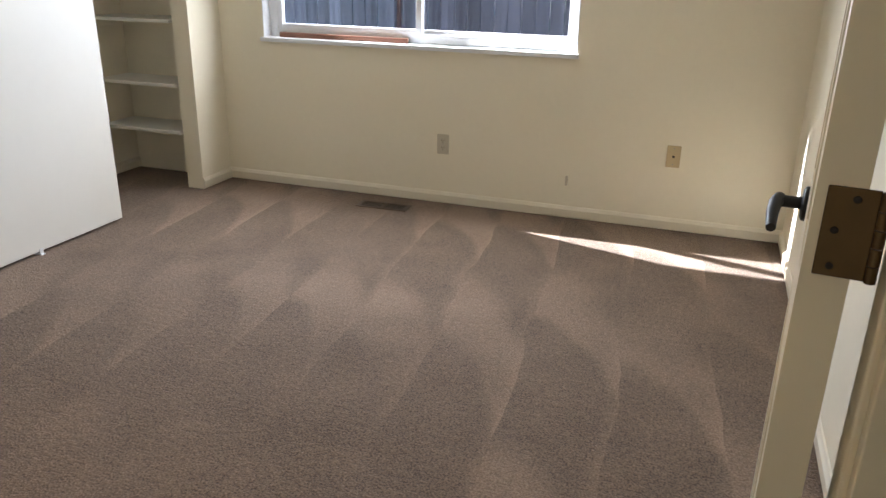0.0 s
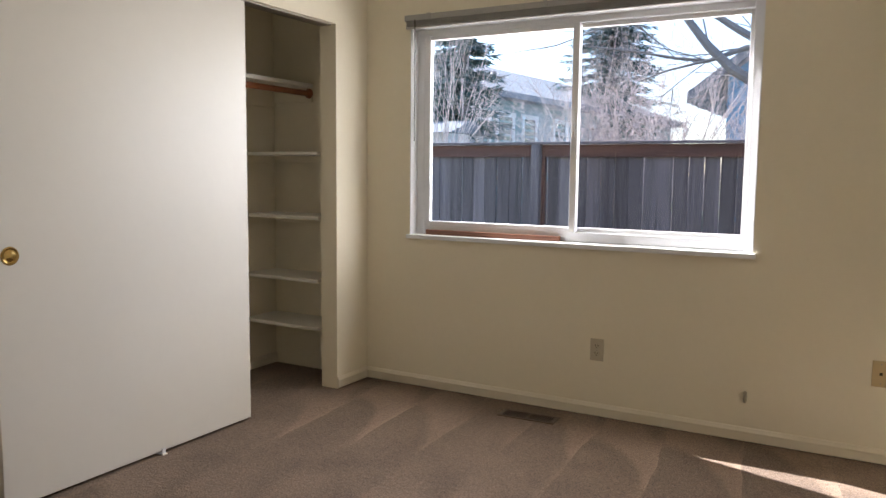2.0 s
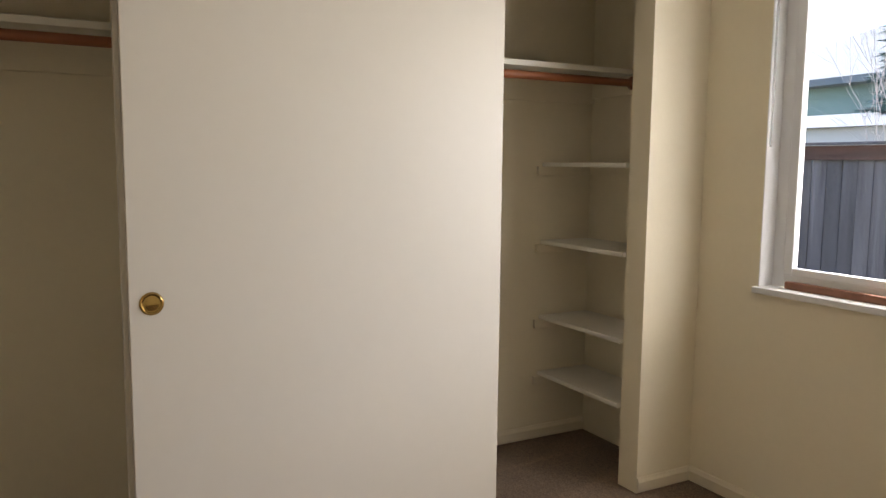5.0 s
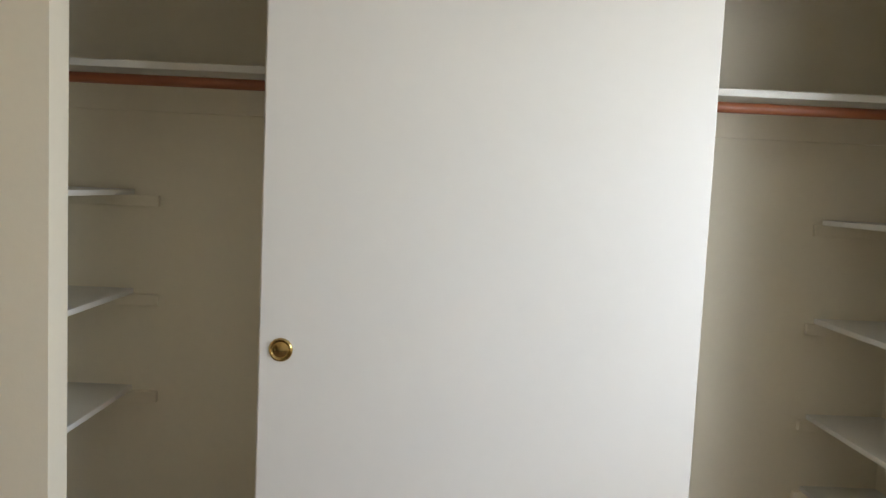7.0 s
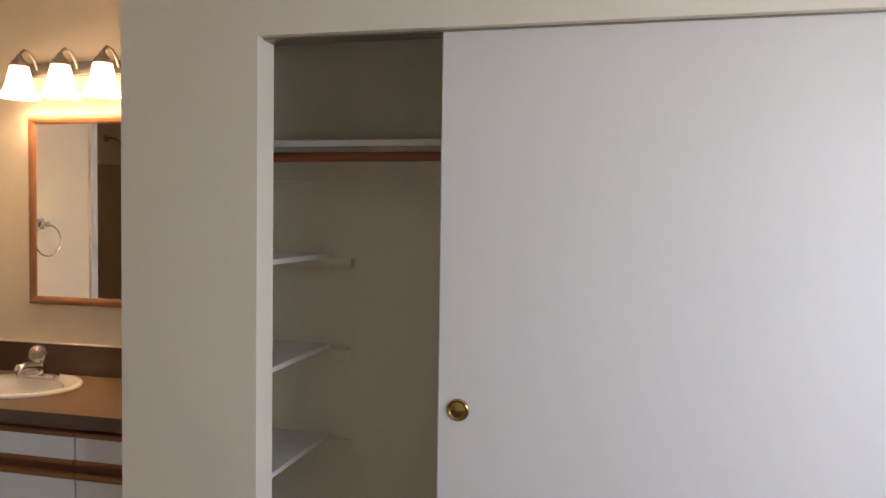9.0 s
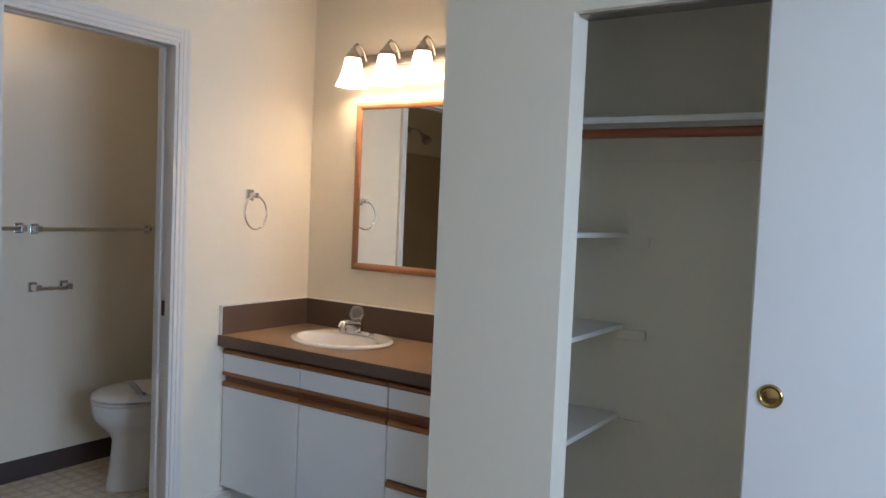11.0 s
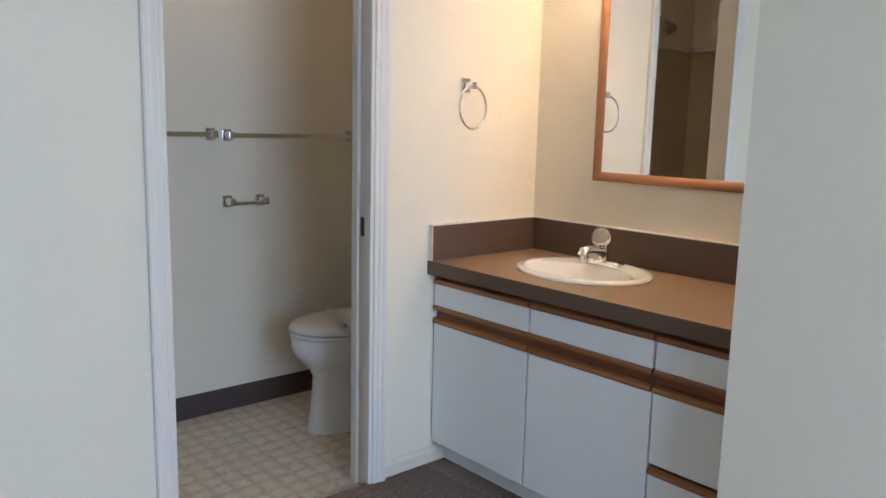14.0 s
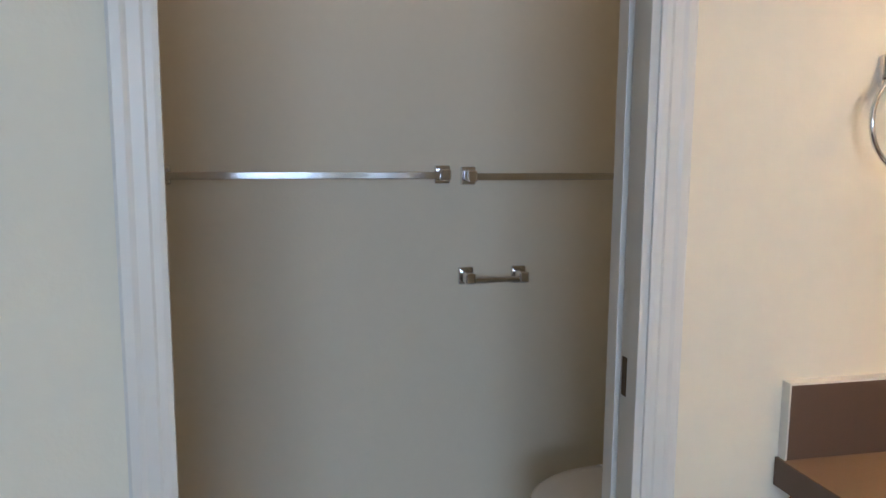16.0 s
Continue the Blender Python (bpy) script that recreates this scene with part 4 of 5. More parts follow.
def toilet():
    """Floor-standing toilet that faces +x, tank against the end wall."""
    cy = -0.60
    t = thing("toilet", "white porcelain toilet with closed lid and paper strip", "toilet", at=(0, cy, BATH_Z))

    def loft(rows, steps=40):
        """rows of z, back x, front x, half width, squareness"""
        bm = bmesh.new()
        rings = []
        for z, xb, xf, hwid, sq in rows:
            r = []
            for i in range(steps):
                a = 2 * math.pi * i / steps
                c, s = math.cos(a), math.sin(a)
                e = sq if c < 0 else 0.5 + sq * 0.5
                cx, ax = (xb + xf) / 2, (xf - xb) / 2
                r.append(bm.verts.new((cx + ax * math.copysign(abs(c) ** e, c), hwid * math.copysign(abs(s) ** e, s), z)))
            rings.append(r)
        for a, b in zip(rings, rings[1:]):
            for i in range(steps):
                j = (i + 1) % steps
                bm.faces.new((a[i], a[j], b[j], b[i]))
        bm.faces.new(rings[0][::-1])
        bm.faces.new(rings[-1])
        return bm

    xb = -0.44
    part("pedestal", loft([(0.0, xb, 0.052, 0.112, 0.8), (0.012, xb, 0.050, 0.110, 0.8), (0.10, xb, 0.036, 0.100, 0.8), (0.20, xb, 0.026, 0.094, 0.8), (0.245, xb, 0.024, 0.098, 0.8), (0.28, xb, 0.045, 0.118, 0.85),
                           (0.32, xb, 0.085, 0.150, 0.9), (0.355, xb, 0.112, 0.172, 0.95), (0.385, xb, 0.120, 0.180, 1.0), (0.425, xb, 0.122, 0.182, 1.0), (0.430, xb, 0.118, 0.178, 1.0)]), PORCELAIN, t, smooth=True)
    part("seat", loft([(0.430, -0.355, 0.108, 0.168, 1.0), (0.434, -0.357, 0.110, 0.170, 1.0), (0.435, -0.362, 0.123, 0.184, 1.0), (0.446, -0.362, 0.125, 0.186, 1.0), (0.449, -0.36, 0.122, 0.183, 1.0)]), SEAT, t, smooth=True)
    part("lid", loft([(0.449, -0.345, 0.106, 0.166, 1.0), (0.454, -0.345, 0.106, 0.166, 1.0), (0.4545, -0.357, 0.123, 0.184, 1.0), (0.458, -0.357, 0.125, 0.186, 1.0), (0.468, -0.357, 0.122, 0.183, 1.0), (0.478, -0.352, 0.110, 0.170, 1.0), (0.484, -0.33, 0.07, 0.135, 1.0), (0.486, -0.25, 0.0, 0.07, 1.0)]), SEAT, t, smooth=True)
    part("tank", boxes((-0.652, -0.45, -0.235, 0.235, 0.40, 0.755), bevel=0.02), PORCELAIN, t, smooth=True)
    part("tank_lid", boxes((-0.656, -0.44, -0.245, 0.245, 0.755, 0.792), bevel=0.012), PORCELAIN, t, smooth=True)
    part("flush_lever", tube([(-0.448, 0.17, 0.70), (-0.43, 0.17, 0.70), (-0.425, 0.13, 0.695), (-0.425, 0.09, 0.688)], 0.006, 10), CHROME, t, smooth=True)
    for y in (-0.10, 0.10):
        part("hinge_cap", lathe([(0.0, 0.474), (0.014, 0.470), (0.017, 0.452)], 16, "z", (-0.37, y, 0)), SEAT, t, smooth=True)
    # paper strip laid over the lid
    bm = bmesh.new()
    rows = []
    for i in range(13):
        u = -0.20 + 0.40 * i / 12
        k = abs(u)
        zz = 0.4885 if k < 0.12 else 0.4885 - (k - 0.12) * 0.13 if k < 0.165 else 0.4827 - (k - 0.165) * 0.75
        bulge = 0.0035 * abs(math.sin(u * 38))
        rows.append([bm.verts.new((-0.085 + 0.055 * math.sin(u * 9) + dx, u, zz + bulge)) for dx in (-0.022, 0.022)])
    for a, b in zip(rows, rows[1:]):
        bm.faces.new((a[0], a[1], b[1], b[0]))
    bmesh.ops.solidify(bm, geom=bm.faces[:], thickness=-0.001)
    strip = part("paper_strip", bm, PAPER, t, "white printed paper strip across the lid")
    bm = bmesh.new()
    for k in range(4):
        a = math.pi * k / 4
        d = Vector((math.cos(a), math.sin(a), 0))
        nrm = Vector((-d.y, d.x, 0)) * 0.0028
        c = Vector((-0.034, 0.150, 0.4915))
        vs = [bm.verts.new(c + d * s * 0.017 + nrm * w + Vector((0, 0, 0.0004 * k - (s * d.y * 0.017) * 0.35))) for s, w in ((-1, -1), (1, -1), (1, 1), (-1, 1))]
        bm.faces.new(vs)
    part("printed_star", bm, BLUE_INK, strip, "small blue printed star mark")


toilet()

# tub end of the bathroom, seen in the mirror
tub = thing("bathtub", "tan bathtub across the end of the bathroom", "bathtub", at=(1.50, 0, BATH_Z))
part("apron", boxes((0.0, 0.04, BATH_BACK + 0.002, -0.112, 0, 0.40), bevel=0.008), SURROUND, tub)
part("rim", boxes((0.0, 0.07, BATH_BACK + 0.07, -0.18, 0.40, 0.42), (0.63, 0.698, BATH_BACK + 0.07, -0.18, 0.40, 0.42), (0.0, 0.698, BATH_BACK + 0.002, BATH_BACK + 0.07, 0.40, 0.42), (0.0, 0.698, -0.18, -0.112, 0.40, 0.42)), SURROUND, tub)
part("floor_pan", boxes((0.04, 0.698, BATH_BACK + 0.002, -0.112, 0.06, 0.09)), SURROUND, tub)
sr = tagged(new("tub_surround"), "tan tub wall surround with a white top ledge", "tub surround", kind="structure")
part("panel", boxes((1.50, 2.2, BATH_BACK, BATH_BACK + 0.008, 0.392, 1.86)), SURROUND, sr)
part("panel", boxes((2.192, 2.2, BATH_BACK + 0.008, -0.118, 0.392, 1.86)), SURROUND, sr)
part("panel", boxes((1.50, 2.2, -0.118, -0.110, 0.392, 1.86)), SURROUND, sr)
part("ledge", boxes((1.50, 2.2, BATH_BACK, BATH_BACK + 0.045, 1.86, 1.89), (2.155, 2.2, BATH_BACK + 0.045, -0.110, 1.86, 1.89), bevel=0.003), TRIM, sr)
sh = thing("shower_head", "dark bronze shower head on a bent arm", "shower head", at=(1.62, BATH_BACK, 2.06))
part("flange", lathe([(0.0, 0.008), (0.018, 0.008), (0.028, 0.0)], 20, "y"), NICKEL, sh, smooth=True)
part("arm", tube([(0, 0.004, 0), (0, 0.05, 0.004), (0, 0.10, -0.012), (0, 0.14, -0.045)], 0.0095, 12), NICKEL, sh, smooth=True)
part("head", tube([(0, 0.135, -0.040), (0, 0.155, -0.060), (0, 0.175, -0.082), (0, 0.195, -0.104)], [0.012, 0.020, 0.036, 0.040], 20), NICKEL, sh, smooth=True)


# ---- outside: unseen eave, ground, fence, neighbours, trees ----
GRASS = mat("winter_lawn", (0.085, 0.090, 0.045), 0.95, bump=0.6, bump_scale=30, vary=0.35, vary_scale=0.6, fine=0.3, fine_scale=40)
FENCE = wood("weathered_cedar", (0.125, 0.112, 0.126), (0.060, 0.052, 0.060), 0.85, 16, (1, 1, 0.05), piece=0.32)
FENCE_RED = wood("stained_cedar", (0.105, 0.048, 0.038), (0.055, 0.027, 0.025), 0.8, 14, (0.06, 1, 1))
SIDING = mat("grey_green_siding", (0.20, 0.285, 0.28), 0.7, vary=0.06, vary_scale=1.0, fine=0.04, fine_scale=12)
SIDING_B = mat("blue_siding", (0.14, 0.34, 0.52), 0.7, vary=0.06, vary_scale=1.0, fine=0.04, fine_scale=12)
SHINGLE = mat("grey_shingles", (0.155, 0.175, 0.195), 0.9, bump=0.5, bump_scale=20, vary=0.15, vary_scale=0.8, fine=0.2, fine_scale=9, stretch=(1, 0.4, 2))
HOUSE_TRIM = mat("white_house_trim", (0.72, 0.72, 0.70), 0.6, vary=0.05)
BEIGE_WALL = mat("beige_shed_wall", (0.55, 0.53, 0.54), 0.8, vary=0.06)
HOUSE_GLASS = mat("dark_house_glass", (0.05, 0.06, 0.065), 0.08, vary=0.1)
BARK = mat("grey_bark", (0.20, 0.19, 0.185), 0.9, bump=0.8, bump_scale=25, vary=0.3, vary_scale=6, fine=0.2)
TWIG = mat("pale_twigs", (0.46, 0.40, 0.38), 0.85, vary=0.3, vary_scale=3)
NEEDLE = mat("conifer_needles", (0.045, 0.105, 0.100), 0.8, vary=0.4, vary_scale=2.5, fine=0.3, fine_scale=20)
GROUND_Z = -0.28

structure("ground", boxes((-400, 400, -400, 800, GROUND_Z - 0.2, GROUND_Z)), GRASS, "short winter lawn outside the window", "ground")
# overhang out of view, added to bound the sun that reaches the floor
structure("roof_eave", boxes((-2.0, 5.0, NORTH + 0.16, NORTH + 0.16 + 0.19, HEIGHT + 0.18, HEIGHT + 0.36)), HOUSE_TRIM, "unseen roof overhang sized to trim the sun patch", "eave")


def fence():
    f = tagged(new("fence"), "weathered grey cedar board fence with reddish top rail", "fence", kind="structure")
    y, top = 8.25, 1.535
    rnd = random.Random(4)
    widths = [bpy.data.meshes.new("board") for _ in range(3)]
    for k, me in enumerate(widths):
        bm = boxes((-0.066 - 0.002 * k, 0.066 + 0.002 * k, -0.009, 0.009, GROUND_Z + 0.03, top - 0.02))
        bmesh.ops.recalc_face_normals(bm, faces=bm.faces)
        bm.to_mesh(me)
        bm.free()
        me.materials.append(FENCE)
    x, i = -7.0, 0
    while x < 7.0:
        b = new("board", widths[i % 3])
        b.parent = f
        b.location = (x, y + 0.018 + rnd.uniform(-0.004, 0.004), rnd.uniform(-0.01, 0.0))
        b.rotation_euler = (0, rnd.uniform(-0.004, 0.004), rnd.uniform(-0.03, 0.03))
        x += 0.1385 + rnd.uniform(0.0, 0.009)
        i += 1
    for k in range(-3, 4):
        px = -0.46 + 2.44 * k
        part("post", boxes((px - 0.046, px + 0.046, y - 0.095, y - 0.004, GROUND_Z, top), bevel=0.004), FENCE, f)
        part("batten", boxes((px + 0.050, px + 0.088, y - 0.035, y - 0.003, GROUND_Z + 0.05, top - 0.13)), FENCE_RED, f, "reddish cedar batten beside the post")
    for k in range(-3, 3):
        px = -0.46 + 2.44 * k
        part("top_rail", boxes((px + 0.048, px + 2.44 - 0.048, y - 0.030, y + 0.004, top - 0.13, top - 0.006), bevel=0.003), FENCE_RED, f)
        part("cap", boxes((px + 0.002, px + 2.438, y - 0.10, y + 0.045, top, top + 0.022), bevel=0.003), FENCE, f)
        part("bottom_rail", boxes((px + 0.048, px + 2.44 - 0.048, y - 0.030, y + 0.004, GROUND_Z + 0.18, GROUND_Z + 0.27), bevel=0.003), FENCE_RED, f)


fence()


def house_window(h, o, along, out, u, w, z0, z1):
    """A trimmed sash window on a wall through o that runs along; u is its middle along the wall."""
    def slab(bm, u0, u1, d0, d1, a, b):
        pts = [o + along * uu + out * dd for uu, dd in ((u0, d0), (u1, d0), (u1, d1), (u0, d1))]
        lo = [bm.verts.new((p.x, p.y, a)) for p in pts]
        hi = [bm.verts.new((p.x, p.y, b)) for p in pts]
        bm.faces.new(lo[::-1])
        bm.faces.new(hi)
        for i in range(4):
            bm.faces.new((lo[i], lo[(i + 1) % 4], hi[(i + 1) % 4], hi[i]))
    t = 0.11
    bm = bmesh.new()
    slab(bm, u - w / 2, u - w / 2 + t, 0.0, 0.04, z0, z1)
    slab(bm, u + w / 2 - t, u + w / 2, 0.0, 0.04, z0, z1)
    slab(bm, u - w / 2 - 0.03, u + w / 2 + 0.03, 0.0, 0.05, z1, z1 + t)
    slab(bm, u - w / 2 - 0.03, u + w / 2 + 0.03, 0.0, 0.07, z0 - t, z0)
    slab(bm, u - w / 2 + t, u + w / 2 - t, 0.0, 0.03, (z0 + z1) / 2 - 0.03, (z0 + z1) / 2 + 0.03)
    win = part("window", bm, HOUSE_TRIM, h, "white trimmed sash window")
    bm = bmesh.new()
    slab(bm, u - w / 2 + t, u + w / 2 - t, 0.004, 0.012, z0, z1)
    part("pane", bm, HOUSE_GLASS, win)


def lap_wall(bm, o, along, out, length, z0, z1, course=0.16):
    """Lapped siding: each course leans out at its foot."""
    z = z0
    while z < z1 - 1e-3:
        t = min(z + course, z1)
        a, b = o, o + along * length
        q = [bm.verts.new((*(p + out * d).xy, h)) for p, d, h in ((a, 0.018, z), (b, 0.018, z), (b, 0.002, t), (a, 0.002, t))]
        bm.faces.new(q)
        q2 = [bm.verts.new((*(p + out * d).xy, h)) for p, d, h in ((a, 0.0, z), (b, 0.0, z), (b, 0.018, z), (a, 0.018, z))]
        bm.faces.new(q2)
        z = t


def neighbour_house():
    h = thing("neighbour_house", "grey-green sided house with grey shingle roof", "house", at=(0, 0, 0))
    along = Vector((0.46, 4.6, 0)).normalized()
    o = Vector((-5.38, 17.0, 0)) - along * 0.6
    out = Vector((along.y, -along.x, 0))
    L, eave, rise, half = 13.6, 3.0, 1.55, 3.4
    bm = bmesh.new()
    lap_wall(bm, o, along, out, L, GROUND_Z, eave)
    part("side_wall", bm, SIDING, h)
    bm = bmesh.new()
    lap_wall(bm, o - out * 2 * half, out, -along, 2 * half, GROUND_Z, eave)
    part("end_wall", bm, SIDING, h)
    # hipped roof with its overhang
    ov = 0.45
    c = [o + out * ov - along * ov, o + out * ov + along * (L + ov), o - out * (2 * half + ov) + along * (L + ov), o - out * (2 * half + ov) - along * ov]
    r0, r1 = o - out * half + along * (half * 0.55 + 0.6), o - out * half + along * (L - half * 0.55)
    bm = bmesh.new()
    e = [bm.verts.new((p.x, p.y, eave - 0.02)) for p in c]
    e2 = [bm.verts.new((p.x, p.y, eave + 0.12)) for p in c]
    a, b = bm.verts.new((r0.x, r0.y, eave + rise)), bm.verts.new((r1.x, r1.y, eave + rise))
    bm.faces.new(e[::-1])
    for i in range(4):
        bm.faces.new((e[i], e[(i + 1) % 4], e2[(i + 1) % 4], e2[i]))
    bm.faces.new((e2[0], e2[1], b, a))
    bm.faces.new((e2[1], e2[2], b))
    bm.faces.new((e2[2], e2[3], a, b))
    bm.faces.new((e2[3], e2[0], a))
    roof = part("roof", bm, SHINGLE, h)
    p = o - out * 1.5 + along * 3.4
    part("roof_vent", tube([(p.x, p.y, eave + 0.55), (p.x, p.y, eave + 0.98)], 0.06, 8), BARK, roof)
    for u, w in ((0.35, 0.85), (1.45, 0.9), (2.68, 0.8), (4.4, 0.85), (6.8, 0.9)):
        house_window(h, o, along, out + Vector((0, 0, 0)), u, w, 1.15, 2.58)
    part("corner_board", boxes((o.x - 0.06, o.x + 0.04, o.y - 0.04, o.y + 0.06, GROUND_Z, eave)), HOUSE_TRIM, h)


def blue_house():
    h = thing("blue_house", "blue sided neighbouring house with a steep gable", "house", at=(0, 0, 0))
    o, along, out = Vector((0.30, 15.0, 0)), Vector((1, 0, 0)), Vector((0, -1, 0))
    W, eave, slope = 6.2, 2.95, 0.76
    bm = bmesh.new()
    lap_wall(bm, o, along, out, W, GROUND_Z, eave)
    peak = eave + slope * W / 2
    z = eave
    while z < peak - 0.05:
        t = min(z + 0.16, peak)
        i0, i1 = (z - eave) / slope, (t - eave) / slope
        q = [bm.verts.new((o.x + x, o.y - d, zz)) for x, d, zz in ((i0, 0.018, z), (W - i0, 0.018, z), (W - i1, 0.002, t), (i1, 0.002, t))]
        bm.faces.new(q)
        z = t
    part("gable_wall", bm, SIDING_B, h)
    bm = bmesh.new()
    lap_wall(bm, o + Vector((0, 7, 0)), Vector((0, -1, 0)), Vector((-1, 0, 0)), 7, GROUND_Z, eave)
    part("side_wall", bm, SIDING_B, h)
    ov = 0.62
    xe, ze = o.x - ov, eave - ov * slope
    xm = o.x + W / 2
    bm = bmesh.new()
    prism([(xe, ze), (xm, peak), (xm, peak + 0.18), (xe, ze + 0.18)], 14.6, 22, "y", bm)
    prism([(xm, peak), (2 * xm - xe, ze), (2 * xm - xe, ze + 0.18), (xm, peak + 0.18)], 14.6, 22, "y", bm)
    part("roof", bm, SHINGLE, h)
    house_window(h, o, along, out, 0.95, 0.95, 0.9, 2.4)
    house_window(h, o, along, out, 3.6, 1.2, 0.9, 2.4)


neighbour_house()
blue_house()
shed = thing("garden_shed", "pale beige shed wall behind the fence", "shed", at=(-5.3, 14.2, GROUND_Z))
part("wall", boxes((-1.8, 0.45, 0, 1.6, 0, 2.30), bevel=0.01), BEIGE_WALL, shed)
part("roof", prism([(-0.2, 2.30), (1.8, 2.30), (0.8, 2.58)], -2.0, 0.6, "x"), SHINGLE, shed)


def grow(bm, p, d, r, length, depth, rnd, spread=0.5, up=0.15, sides=4, kids=(2, 3)):
    """A limb that bends and forks into thinner ones."""
    pts, rad = [p], [r]
    q, way = p.copy(), d.normalized()
    n = 4
    for i in range(n):
        way = (way + Vector((rnd.uniform(-1, 1), rnd.uniform(-1, 1), rnd.uniform(-1, 1))) * 0.16 + Vector((0, 0, up * 0.25))).normalized()
        q = q + way * length / n
        pts.append(q.copy())
        rad.append(r * (1 - 0.5 * (i + 1) / n))
    tube(pts, rad, sides, bm, caps=False)
    if depth > 0:
        for k in range(rnd.randint(*kids)):
            i = rnd.randint(2, n)
            turn = Vector((rnd.uniform(-1, 1), rnd.uniform(-1, 1), rnd.uniform(-0.6, 1))).normalized()
            grow(bm, pts[i], (way + turn * spread * 1.6), rad[i] * 0.75, length * rnd.uniform(0.55, 0.85), depth - 1, rnd, spread, up, 3, kids)


def bare_shrub(name, label, at, height, spread, stems, seed, depth=3, thick=0.022, fork=0.42, rise=0.2):
    t = thing(name, label, "shrub", "bare shrubs behind the fence", at=at)
    rnd = random.Random(seed)
    bm = bmesh.new()
    for i in range(stems):
        a = rnd.uniform(0, 2 * math.pi)
        base = Vector((math.cos(a), math.sin(a), 0)) * rnd.uniform(0.02, spread * 0.35)
        d = Vector((math.cos(a) * spread * 0.5, math.sin(a) * spread * 0.5, height))
        grow(bm, base, d, thick * rnd.uniform(0.6, 1.0), height * 0.5, depth, rnd, fork, rise, 4, (2, 4))
    part("branches", bm, TWIG, t)


bare_shrub("bare_shrub", "leafless pale shrub with many upright twigs", (-4.35, 13.0, GROUND_Z), 4.8, 0.42, 11, 3, 3, 0.018)
for i, (x, y, hgt) in enumerate(((-1.0, 11.0, 3.4), (-0.75, 12.2, 4.0), (-0.6, 11.6, 4.4), (-0.1, 11.2, 4.2), (0.35, 11.8, 4.0), (0.75, 11.1, 3.3))):
    bare_shrub("bare_shrub", "tangled leafless bush behind the fence", (x, y, GROUND_Z), hgt * 0.92, 1.9, 15, 20 + i, 3, 0.020, 0.75, 0.0)


def conifer(name, label, at, height, radius, seed):
    """A tapered trunk with drooping boughs, each set with many short needle sprays."""
    t = thing(name, label, "conifer tree", "conifers behind the fence", at=at)
    rnd = random.Random(seed)
    part("trunk", tube([(0, 0, 0), (0.05, 0.02, height * 0.4), (0, 0, height * 0.97)], [0.20, 0.12, 0.02], 8), BARK, t, smooth=True)
    bm = bmesh.new()
    z = height * 0.10
    while z < height * 0.98:
        f = 1 - z / height
        for k in range(13):
            a = rnd.uniform(0, 2 * math.pi)
            zk = z + rnd.uniform(-0.12, 0.12)
            reach = radius * (f ** 0.8) * rnd.uniform(0.35, 1.2) + 0.15
            droop = rnd.uniform(0.15, 0.4)
            n = 4 + int(reach * 5)
            for i in range(n):
                s = (i + 0.6) / n
                p = Vector((math.cos(a) * reach * s, math.sin(a) * reach * s, zk - droop * reach * s * s + 0.16 * s * s * s))
                for m in range(9):
                    side = Vector((-math.sin(a), math.cos(a), 0)) * rnd.uniform(-1, 1) + Vector((math.cos(a), math.sin(a), rnd.uniform(-0.7, 0.25)))
                    side = side.normalized() * rnd.uniform(0.16, 0.36)
                    wv = side.cross(Vector((rnd.uniform(-1, 1), rnd.uniform(-1, 1), 1))).normalized() * rnd.uniform(0.012, 0.032)
                    bm.faces.new([bm.verts.new(v) for v in (p - wv, p + side * 0.6 - wv * 0.8, p + side, p + side * 0.5 + wv)])
        z += 0.20
    part("crown", bm, NEEDLE, t)


conifer("conifer_tree", "dark green conifer beside the neighbouring house", (-5.35, 15.8, GROUND_Z), 6.2, 1.25, 5)
conifer("conifer_tree", "tall broad conifer far behind the fence", (-4.75, 24.5, GROUND_Z), 9.5, 2.2, 6)

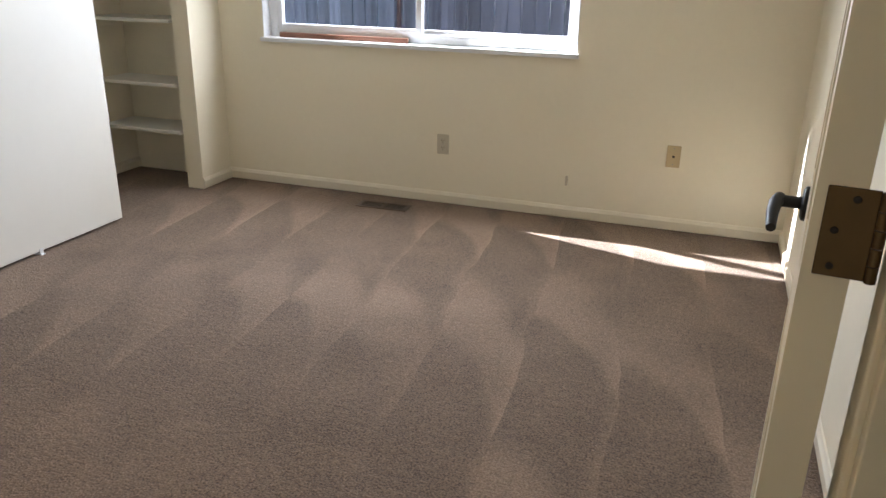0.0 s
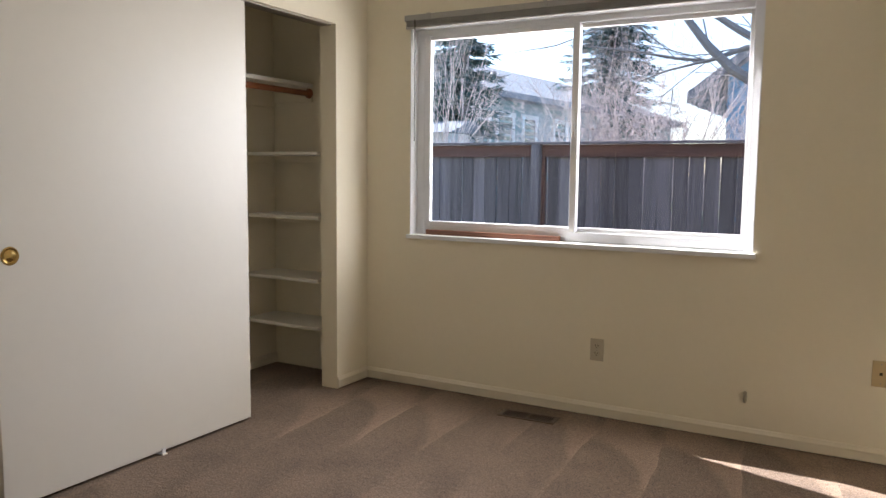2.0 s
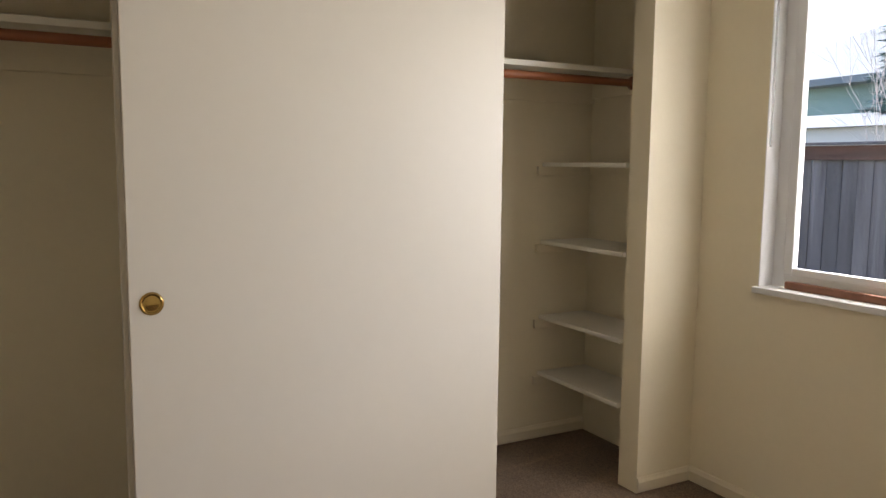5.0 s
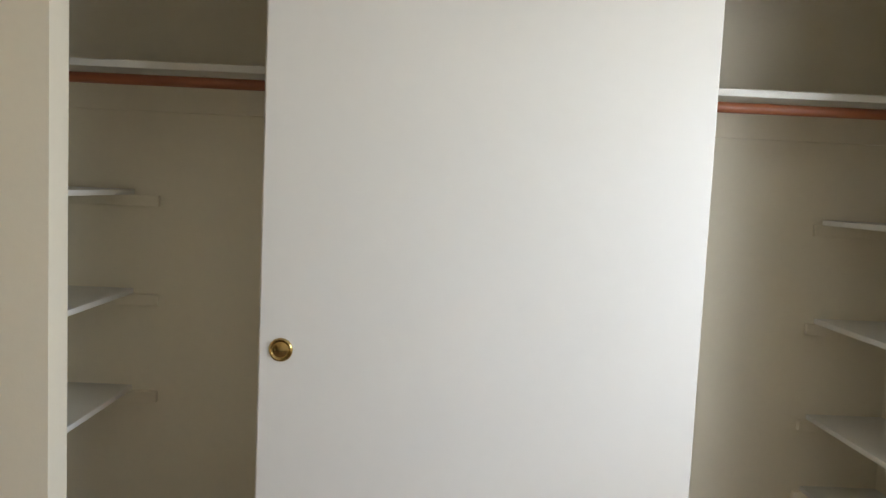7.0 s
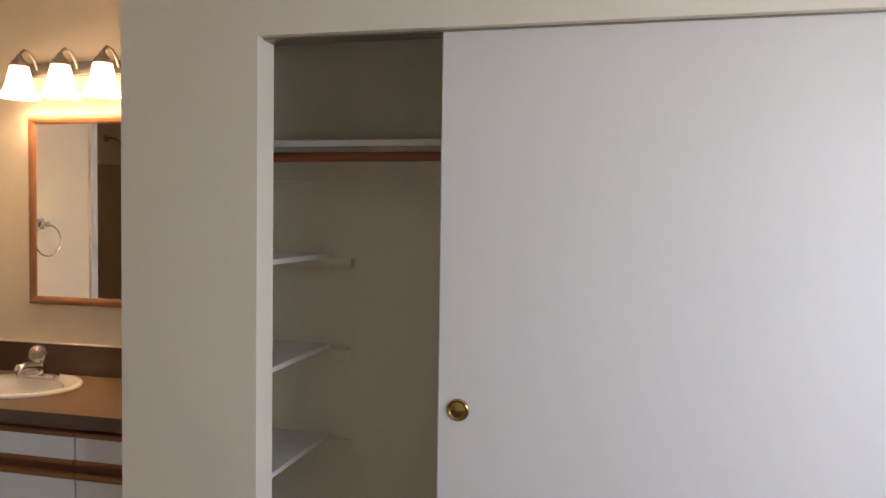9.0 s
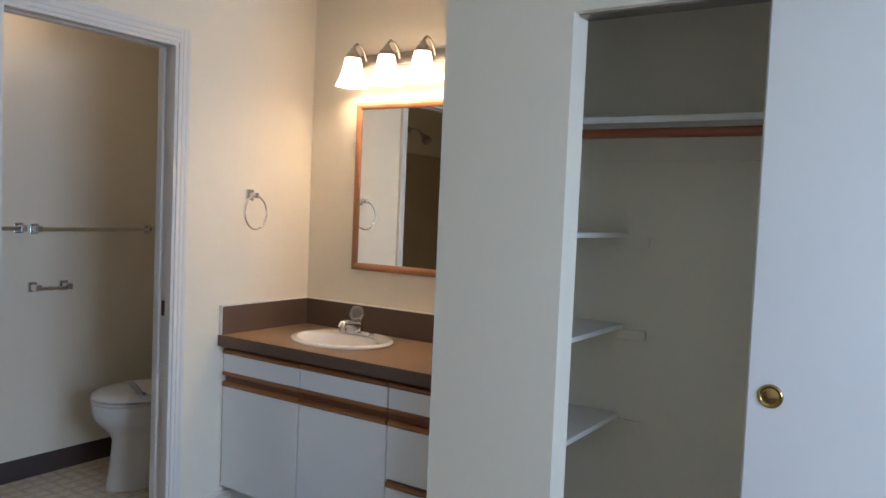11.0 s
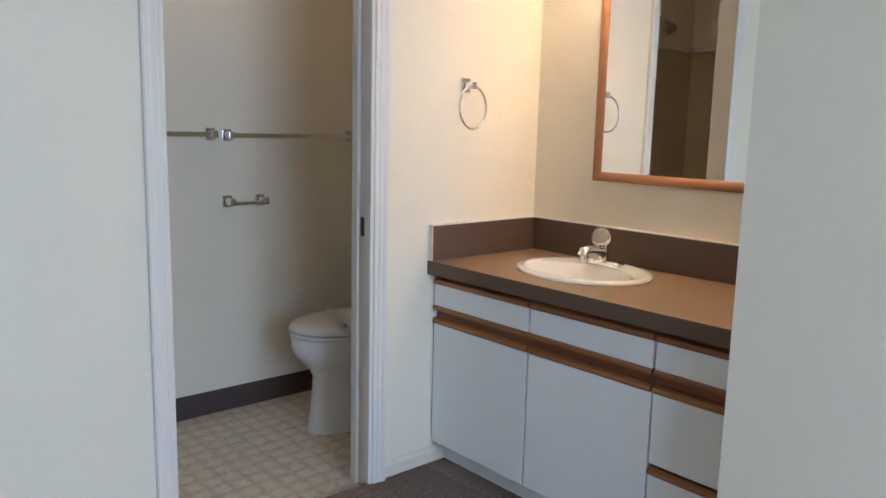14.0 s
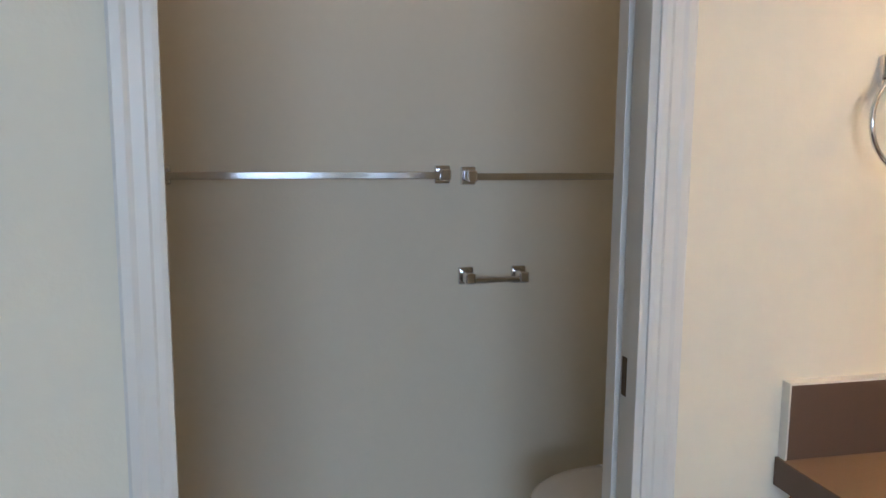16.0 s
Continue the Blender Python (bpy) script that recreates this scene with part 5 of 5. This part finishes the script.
tree = thing("bare_tree", "leafless tree with thick grey limbs over the fence", "tree", at=(0, 0, 0))
part("trunk", tube([(2.9, 9.3, GROUND_Z), (2.75, 9.25, 0.8), (2.5, 9.15, 1.5), (2.25, 9.1, 1.8)], [0.17, 0.13, 0.11, 0.09], 12), BARK, tree, smooth=True)
rnd = random.Random(11)
for pts, rad in (([(2.45, 9.12, 1.55), (1.95, 9.05, 1.93), (1.65, 9.0, 2.07), (1.30, 9.0, 2.30), (1.06, 9.0, 2.54), (0.75, 9.0, 2.95), (0.55, 9.0, 3.3)], [0.08, 0.062, 0.055, 0.05, 0.045, 0.036, 0.028]),
                 ([(2.3, 9.1, 1.75), (1.95, 9.1, 2.3), (1.64, 9.1, 2.50), (1.30, 9.1, 2.72), (0.94, 9.1, 2.98), (0.6, 9.1, 3.2)], [0.07, 0.05, 0.042, 0.036, 0.03, 0.02]),
                 ([(1.64, 9.1, 2.50), (1.42, 9.1, 2.52), (1.05, 9.05, 2.40), (0.74, 9.0, 2.44), (0.3, 9.0, 2.54), (-0.2, 8.95, 2.62)], [0.032, 0.028, 0.022, 0.017, 0.012, 0.007]),
                 ([(0.75, 9.0, 2.95), (0.35, 9.0, 2.86), (-0.1, 9.0, 2.80), (-0.6, 9.0, 2.66), (-1.1, 9.0, 2.62)], [0.022, 0.016, 0.012, 0.009, 0.005]),
                 ([(1.2, 9.0, 2.42), (0.95, 8.95, 2.37), (0.62, 8.95, 2.30), (0.35, 8.95, 2.20)], [0.02, 0.015, 0.010, 0.005]),
                 ([(0.94, 9.1, 2.98), (0.4, 9.1, 3.0), (-0.3, 9.1, 2.9), (-0.9, 9.1, 2.95), (-1.6, 9.1, 2.75)], [0.02, 0.016, 0.012, 0.008, 0.004])):
    bm = tube(pts, rad, 8)
    for k in range(5):
        i = rnd.randint(1, len(pts) - 1)
        d = (Vector(pts[i]) - Vector(pts[i - 1])).normalized() + Vector((rnd.uniform(-0.6, 0.3), rnd.uniform(-0.5, 0.5), rnd.uniform(-0.3, 0.9)))
        grow(bm, Vector(pts[i]), d, min(rad[i] * 0.4, 0.012), rnd.uniform(0.5, 0.95), 1, rnd, 0.5, 0.05, 4)
    part("limb", bm, BARK, tree, smooth=True)
